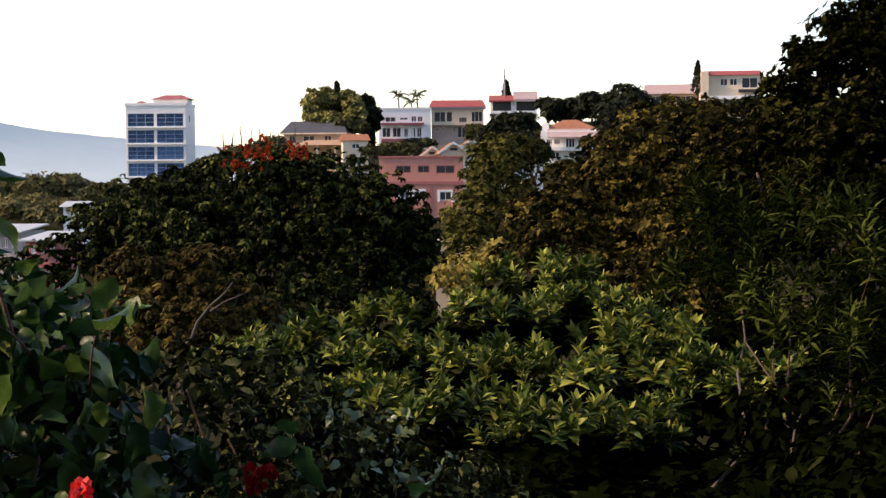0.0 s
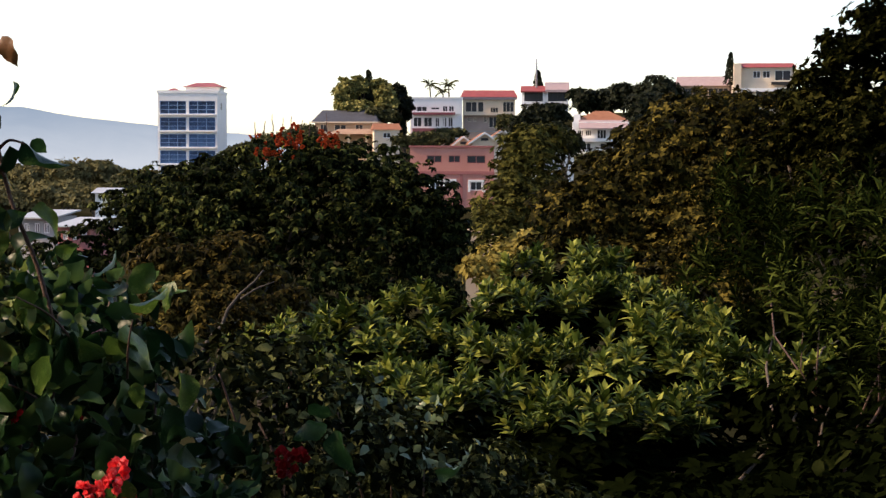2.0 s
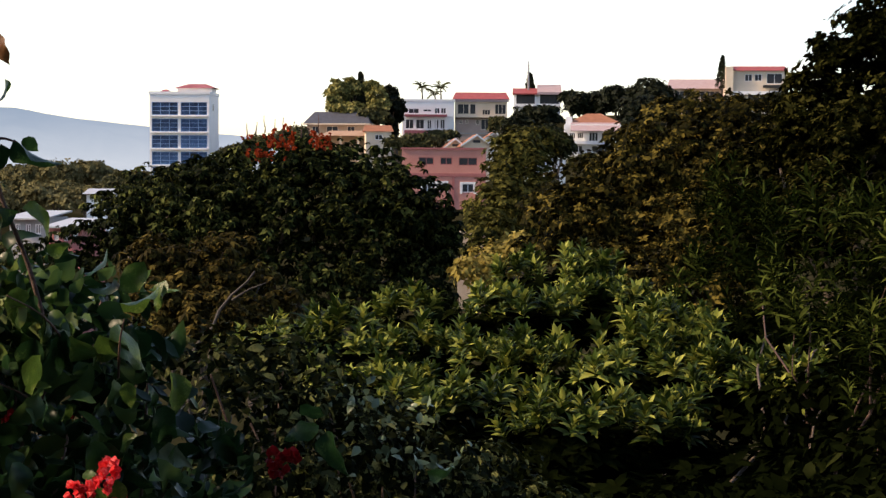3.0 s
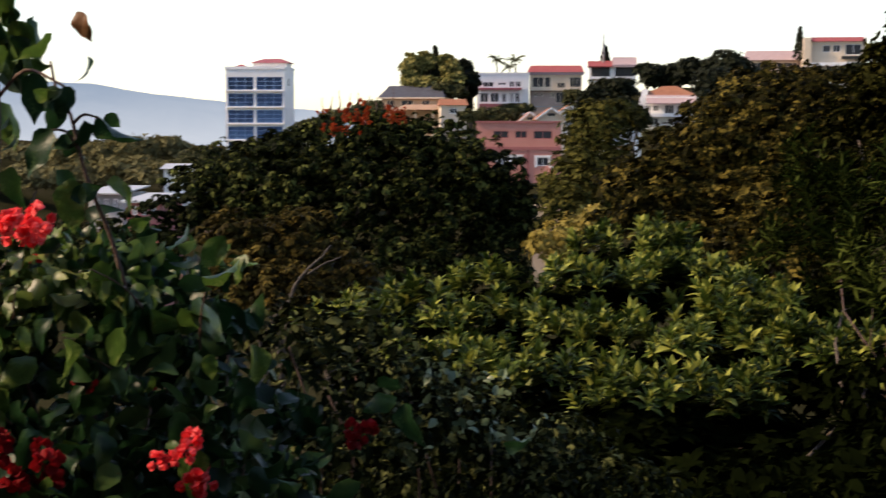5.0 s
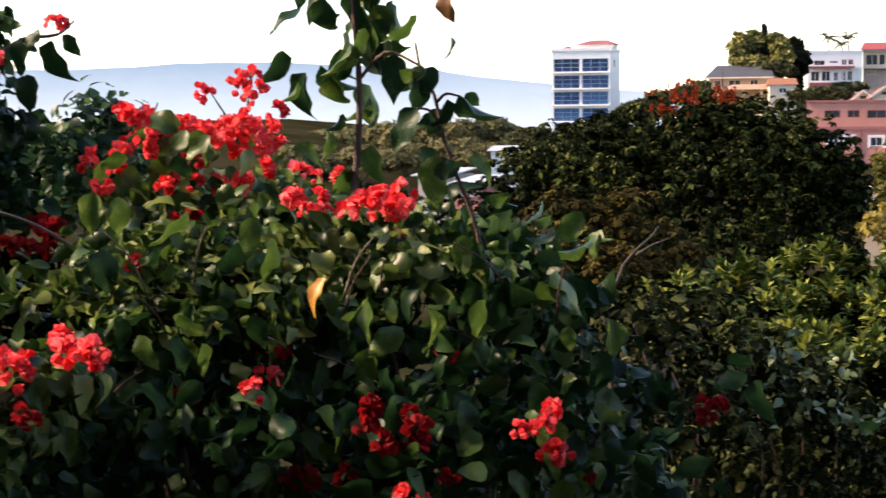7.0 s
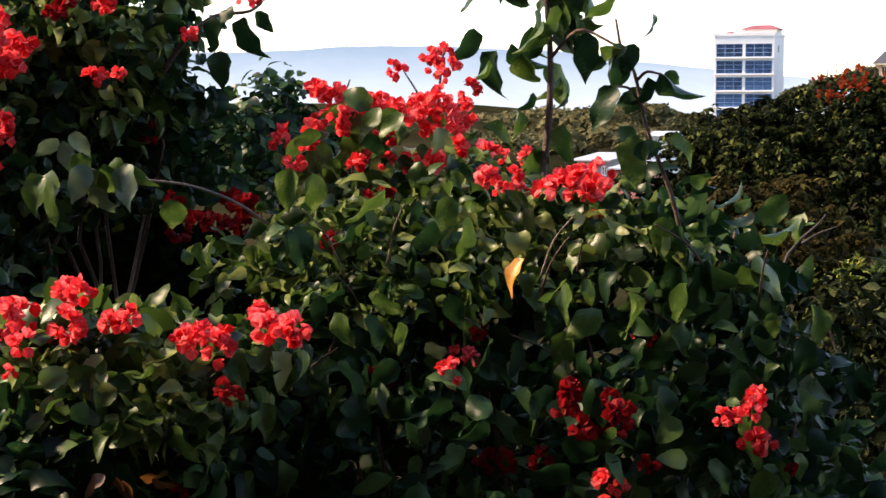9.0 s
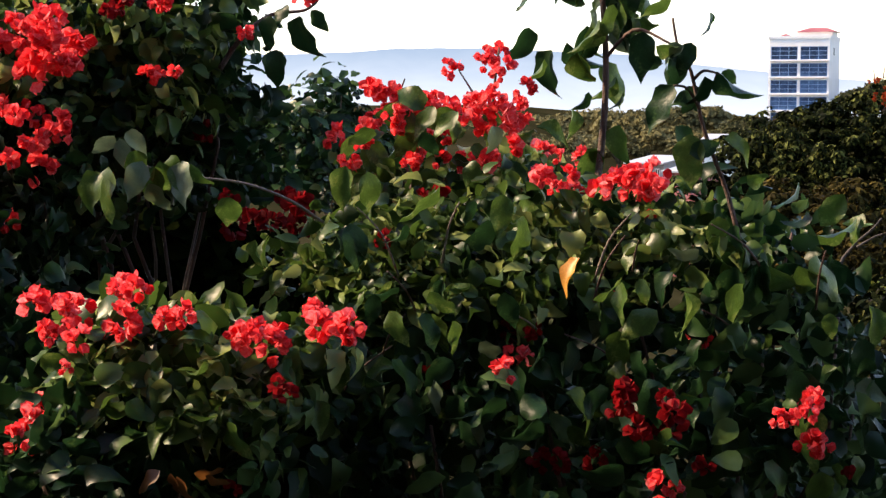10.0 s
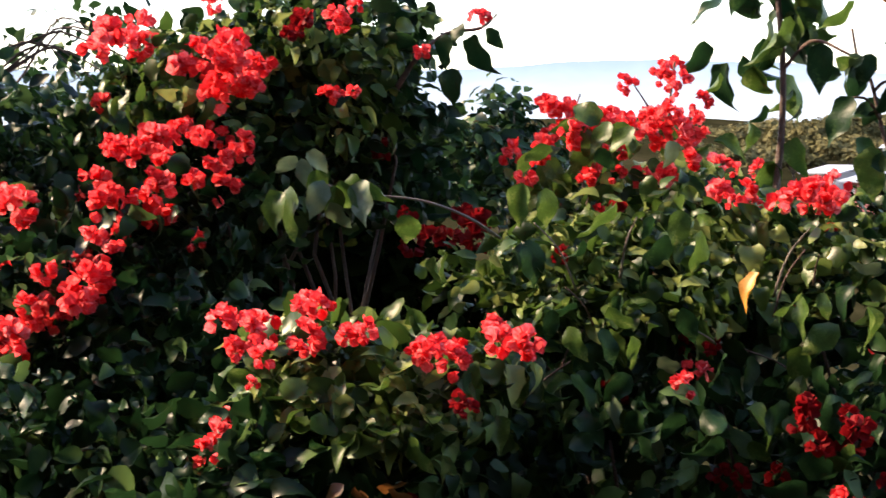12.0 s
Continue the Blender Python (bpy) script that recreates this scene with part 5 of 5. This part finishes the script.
for k in range(16):
    leaf_at(mid, B, HEADS.uniform(1180, 1300), HEADS.uniform(60, 420), 2.6 + HEADS.uniform(-0.05, 0.08), HEADS.uniform(40, 80), HEADS.gauss(0, 45), False, HEADS.uniform(-0.6, 0.6))
# stems and leaves carrying the upper flower heads
stem(mid, B, [(860, 420, 2.85), (852, 300, 2.95), (860, 190, 2.98), (872, 90, 2.98)], 0.005, 0.0018)
stem(mid, B, [(730, 400, 2.9), (705, 290, 2.97), (690, 200, 2.98), (705, 145, 2.98)], 0.004, 0.0015)
stem(mid, B, [(858, 230, 2.97), (825, 170, 2.97), (800, 130, 2.97)], 0.003, 0.0012)
for k in range(46):
    u = HEADS.uniform(585, 945)
    leaf_at(mid, B, u, HEADS.uniform(235 if u < 680 else 185, 330), HEADS.uniform(2.86, 3.06), HEADS.uniform(42, 80), HEADS.gauss(0, 45), False, HEADS.uniform(-0.5, 0.5), mesh=HEADS.choice(LIT_MESHES))
# larger leaves hanging before the mass, and thin twigs among them
for k in range(110):
    u, v = HEADS.uniform(560, 1530), HEADS.uniform(330, 860)
    if v < 400 and u < 640:
        continue
    kind = HEADS.random()
    pool = LIT_MESHES if kind < (0.6 if v < 560 else 0.25) else PALE_MESHES if kind > 0.93 else LEAF_MESHES
    leaf_at(mid, B, u, v, HEADS.uniform(2.36, 2.5) if v > 480 else HEADS.uniform(2.48, 2.62), HEADS.uniform(48, 100), HEADS.gauss(0, 38), False, HEADS.uniform(-0.6, 0.6), mesh=HEADS.choice(pool))
for k in range(14):
    u, v = HEADS.uniform(560, 1450), HEADS.uniform(420, 760)
    du, dv = HEADS.uniform(-120, 120), HEADS.uniform(-130, -50)
    stem(mid, B, [(u, v, 2.52), (u + 0.4 * du, v + 0.6 * dv, 2.47), (u + du, v + dv, 2.44)], 0.0022, 0.001, TWIG_PALE if k % 4 == 0 else TWIG)
leaf_at(mid, B, 1015, 465, 2.4, 80, -22, mesh=template_mesh("yellow_leaf", OVATE[1], LEAF_YELLOW), name="yellow_leaf", face=0.45)

for u, v, ln, an in ((358, -12, 62, 26),):
    leaf_at(mid, D, u, v, 2.55, ln, an, mesh=RUST_MESH, name="rust_leaf", face=0.2)

# The tall dark mass beside it
tall_shrub_lobes = [lobe(C, *q) for q in (
    (590, 130, 3.3, 110, 100), (500, 90, 3.3, 120, 70), (620, 230, 3.3, 115, 90), (560, 260, 3.3, 170, 120), (420, 160, 3.3, 150, 110), (300, 170, 3.3, 130, 90), (680, 350, 3.4, 90, 80), (400, 320, 3.2, 170, 120), (260, 260, 3.2, 150, 120),
    (120, 250, 3.3, 130, 100), (60, 380, 3.1, 170, 140), (240, 440, 3.0, 180, 120), (100, 560, 2.9, 190, 130), (330, 640, 2.8, 180, 120), (150, 760, 2.6, 200, 130), (-80, 300, 3.2, 150, 150), (-80, 600, 2.9, 180, 180), (60, 880, 2.6, 220, 120), (-180, 800, 2.7, 200, 180), (350, 800, 2.7, 200, 120),
    (630, -10, 3.3, 80, 50), (540, -20, 3.3, 70, 50), (660, 40, 3.3, 40, 40))]
tall = shrub("bougainvillea", "tall dense bougainvillea with coral red bracts", (-1.25, 3.05, 0.0), tall_shrub_lobes, 720, 8, 0.07, 0.045, 32, up=0.3, tilt=1.4, low=-0.6, hang=1.0)
foliage(tall, [lobe(C, *q) for q in ((590, 120, 3.22, 110, 90), (480, 90, 3.22, 110, 70), (600, 220, 3.22, 100, 60), (330, 160, 3.15, 120, 80))], 110, 7, 0.06, 0.044, 44, 60, BOUG, LEAF_LIT, LIT_MESHES, back=0.1, up=0.3, tilt=1.4, low=-0.4, hang=1.0)
flowers(tall, C, (
    (170, 270, 30, 90, 2.95, 7, 52, False), (320, 490, 80, 130, 2.95, 10, 54, False), (370, 480, 120, 175, 2.95, 6, 54, False), (190, 290, 240, 280, 2.9, 8, 46, False), (270, 430, 240, 340, 2.9, 12, 54, False), (150, 300, 300, 380, 2.9, 10, 52, False),
    (310, 340, 210, 240, 2.9, 2, 44, False), (150, 230, 400, 500, 2.8, 9, 54, False), (40, 170, 470, 580, 2.7, 12, 56, False), (-20, 40, 560, 630, 2.7, 5, 60, False), (0, 45, 350, 400, 2.8, 4, 48, False), (-10, 20, 450, 490, 2.8, 2, 44, False),
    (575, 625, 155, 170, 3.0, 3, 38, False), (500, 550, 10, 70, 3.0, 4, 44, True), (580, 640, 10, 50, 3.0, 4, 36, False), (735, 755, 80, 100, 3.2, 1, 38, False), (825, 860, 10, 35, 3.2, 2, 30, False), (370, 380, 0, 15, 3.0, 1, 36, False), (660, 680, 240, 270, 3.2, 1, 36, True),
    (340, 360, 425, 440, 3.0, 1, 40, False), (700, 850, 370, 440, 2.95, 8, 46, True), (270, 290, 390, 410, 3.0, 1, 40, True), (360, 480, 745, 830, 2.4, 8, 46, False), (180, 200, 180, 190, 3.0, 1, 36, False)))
stem(tall, C, [(700, 160, 3.2), (740, 100, 3.2), (790, 60, 3.2), (850, 50, 3.2), (880, 25, 3.2)], 0.006, 0.002)
stem(tall, C, [(500, -10, 3.15), (495, -60, 3.15), (490, -160, 3.15)], 0.012, 0.01)
for u, v, ln, an, fc in ((790, 60, 70, -20, 0.3), (840, 60, 100, 10, 0.4), (800, 120, 75, 0, 0.1), (760, 70, 80, -24, 0.5), (860, 50, 50, 40, 0.3), (700, 60, 60, 30, 0.2), (720, 150, 60, 10, 0.3), (820, 40, 50, -30, 0.4)):
    leaf_at(tall, C, u, v, 3.15, ln, an, False, fc)
fine_lobes = [lobe(C, *q) for q in ((90, 150, 4.0, 110, 90), (30, 230, 4.0, 110, 90), (150, 90, 4.0, 90, 60), (200, 30, 4.0, 90, 60), (-40, 160, 4.0, 90, 100))]
foliage(tall, fine_lobes, 45, 6, 0.1, 0.045, 42, 20, SMALL, LEAF_BOUG, LEAF_MESHES, back=0.1, up=0.2, tilt=1.0)
for k in range(7):
    r = random.Random(60 + k)
    a, b = r.uniform(60, 200), r.uniform(-30, 160)
    stem(tall, C, [(-60, a + 60, 3.9), (20 + 10 * k, a * 0.6 + 20, 3.9), (90 + 8 * k, b * 0.7 + 30, 3.9), (150 + 20 * k, b + 70, 3.9)], 0.004, 0.0015)

# The low spray in front, and the drooping pale leaves before the dark hollow
low_spray = [lobe(B, *q) for q in ((240, 640, 2.35, 110, 60), (360, 650, 2.35, 110, 60), (480, 640, 2.35, 100, 50), (200, 590, 2.4, 60, 36), (300, 720, 2.3, 140, 70), (120, 760, 2.3, 120, 80), (430, 740, 2.3, 130, 70), (300, 850, 2.25, 200, 70), (60, 860, 2.25, 140, 70), (250, 980, 2.3, 240, 110), (-60, 980, 2.3, 200, 120))]
spray = shrub("bougainvillea", "low bougainvillea spray with bright leaves and red bracts", (-0.85, 2.3, 0.0), low_spray[5:], 120, 7, 0.06, 0.052, 33, singles=120, up=0.4, tilt=1.0, low=-0.2)
foliage(spray, low_spray[:5] + low_spray[6:7], 150, 7, 0.05, 0.05, 43, 120, BOUG, LEAF_LIT, LIT_MESHES, up=0.6, tilt=0.8, low=-0.2)
flowers(spray, B, ((30, 135, 545, 625, 2.2, 8, 50, False), (150, 210, 555, 605, 2.2, 4, 52, False), (160, 250, 510, 530, 2.2, 4, 44, False), (260, 310, 565, 580, 2.18, 3, 42, False), (90, 120, 655, 670, 2.18, 1, 36, False), (10, 40, 740, 800, 2.18, 3, 44, False), (440, 510, 680, 700, 2.18, 2, 34, True), (380, 400, 860, 880, 2.18, 1, 36, True)))
for u, v, ln, an in ((270, 840, 60, -50), (300, 850, 70, 10), (330, 845, 60, 60), (290, 845, 60, -20), (350, 850, 50, 80)):
    leaf_at(spray, B, u, v, 2.15, ln, an, mesh=RUST_MESH, name="rust_leaf", face=0.4)
for u, v, ln, an, pale in ((200, 250, 70, 10, 1), (190, 245, 60, -40, 1), (180, 300, 110, -14, 0), (240, 290, 80, -20, 1), (270, 290, 90, 12, 0), (310, 290, 95, 16, 1), (260, 300, 80, -8, 0), (290, 300, 70, 30, 0), (395, 355, 80, -10, 0), (440, 430, 60, 0, 0), (210, 240, 60, 50, 1), (230, 270, 70, -4, 0), (300, 280, 75, -30, 0), (325, 295, 60, 40, 0), (165, 310, 90, -22, 0), (250, 330, 70, 18, 1)):
    leaf_at(tall, B, u, v, 2.5, ln, an, False, HEADS.uniform(-0.4, 0.4), mesh=HEADS.choice(PALE_MESHES if pale else LIT_MESHES))
stem(tall, B, [(560, 400, 2.68), (500, 360, 2.65), (420, 330, 2.62), (330, 318, 2.6), (250, 300, 2.6), (200, 260, 2.6)], 0.0028, 0.0012, TWIG_PALE)

# Added shrub filling the hollow behind; its near-black leaves paint the hollow's shade
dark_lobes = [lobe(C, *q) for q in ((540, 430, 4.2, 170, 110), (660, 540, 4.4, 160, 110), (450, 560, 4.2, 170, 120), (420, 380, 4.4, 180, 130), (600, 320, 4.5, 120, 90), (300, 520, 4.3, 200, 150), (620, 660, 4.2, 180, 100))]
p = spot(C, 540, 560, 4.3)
shrub("shrub", "added shrub with shade-dark leaves filling the hollow behind the bougainvillea", (p.x, p.y, ground_z(p.x, p.y)), dark_lobes, 420, 8, 0.09, 0.06, 36, singles=30, mat=LEAF_SHADE, meshes=[template_mesh("leaf", t, LEAF_SHADE) for t in OVATE], low=-0.5)

# Fine-leaved bush behind, at the edge of the slope
back_lobes = [lobe(B, *q) for q in ((578, 190, 6, 20, 40), (600, 250, 6, 60, 44), (530, 215, 6, 24, 40), (545, 160, 6, 10, 26), (640, 275, 6, 60, 36), (560, 235, 6, 44, 40), (560, 260, 6, 80, 60), (480, 260, 6, 80, 70), (620, 290, 6, 80, 50), (420, 240, 6.2, 70, 60), (590, 170, 6, 22, 20), (500, 330, 6, 140, 60), (640, 330, 6, 120, 60))]
p = spot(B, 540, 300, 6)
shrub("bush", "fine-leaved dark green bush behind the bougainvillea", (p.x, p.y, ground_z(p.x, p.y)), back_lobes, 170, 8, 0.09, 0.055, 34, singles=40, templates=SMALL, low=-0.5)

# Variegated bush in front of the mango tree
var_lobes = [lobe(A, *q) for q in ((640, 790, 4.6, 110, 60), (540, 740, 4.4, 90, 60), (700, 850, 4.5, 110, 60), (460, 680, 4.2, 90, 60), (560, 840, 4.2, 130, 70), (400, 770, 4.0, 120, 80), (330, 690, 3.8, 100, 60), (760, 900, 4.6, 100, 50), (450, 880, 3.9, 150, 70), (640, 960, 4.4, 190, 80), (880, 960, 4.8, 170, 70), (300, 960, 3.9, 190, 90), (820, 860, 5.2, 90, 50))]
p = spot(A, 560, 860, 4.4)
var_bush = shrub("variegated_bush", "pale-edged green bush below the terrace", (p.x, p.y, ground_z(p.x, p.y)), var_lobes, 400, 9, 0.075, 0.034, 35, singles=120, templates=SMALL, mat=LEAF_VAR, meshes=[template_mesh("leaf", t, LEAF_VAR) for t in SMALL], up=0.5, low=-0.3)
var_tips = [lobe(A, *q) for q in ((640, 775, 4.45, 90, 50), (720, 850, 4.4, 90, 40), (560, 750, 4.3, 70, 40), (600, 850, 4.1, 90, 50))]
foliage(var_bush, var_tips, 14, 6, 0.07, 0.03, 48, 60, SMALL, LEAF_PALE, [template_mesh("leaf", t, LEAF_PALE) for t in SMALL], back=0.05, up=0.4, tilt=1.0, low=-0.1)
for u, v, ln, an, fc in ((540, 790, 95, 30, 0.2), (525, 780, 70, -60, 0.3), (490, 745, 60, 50, 0.2), (720, 860, 70, 70, 0.2)):
    leaf_at(mid, A, u, v, 3.0, ln, an, False, fc)
flowers(mid, A, ((440, 480, 840, 865, 3.0, 3, 44, True),))
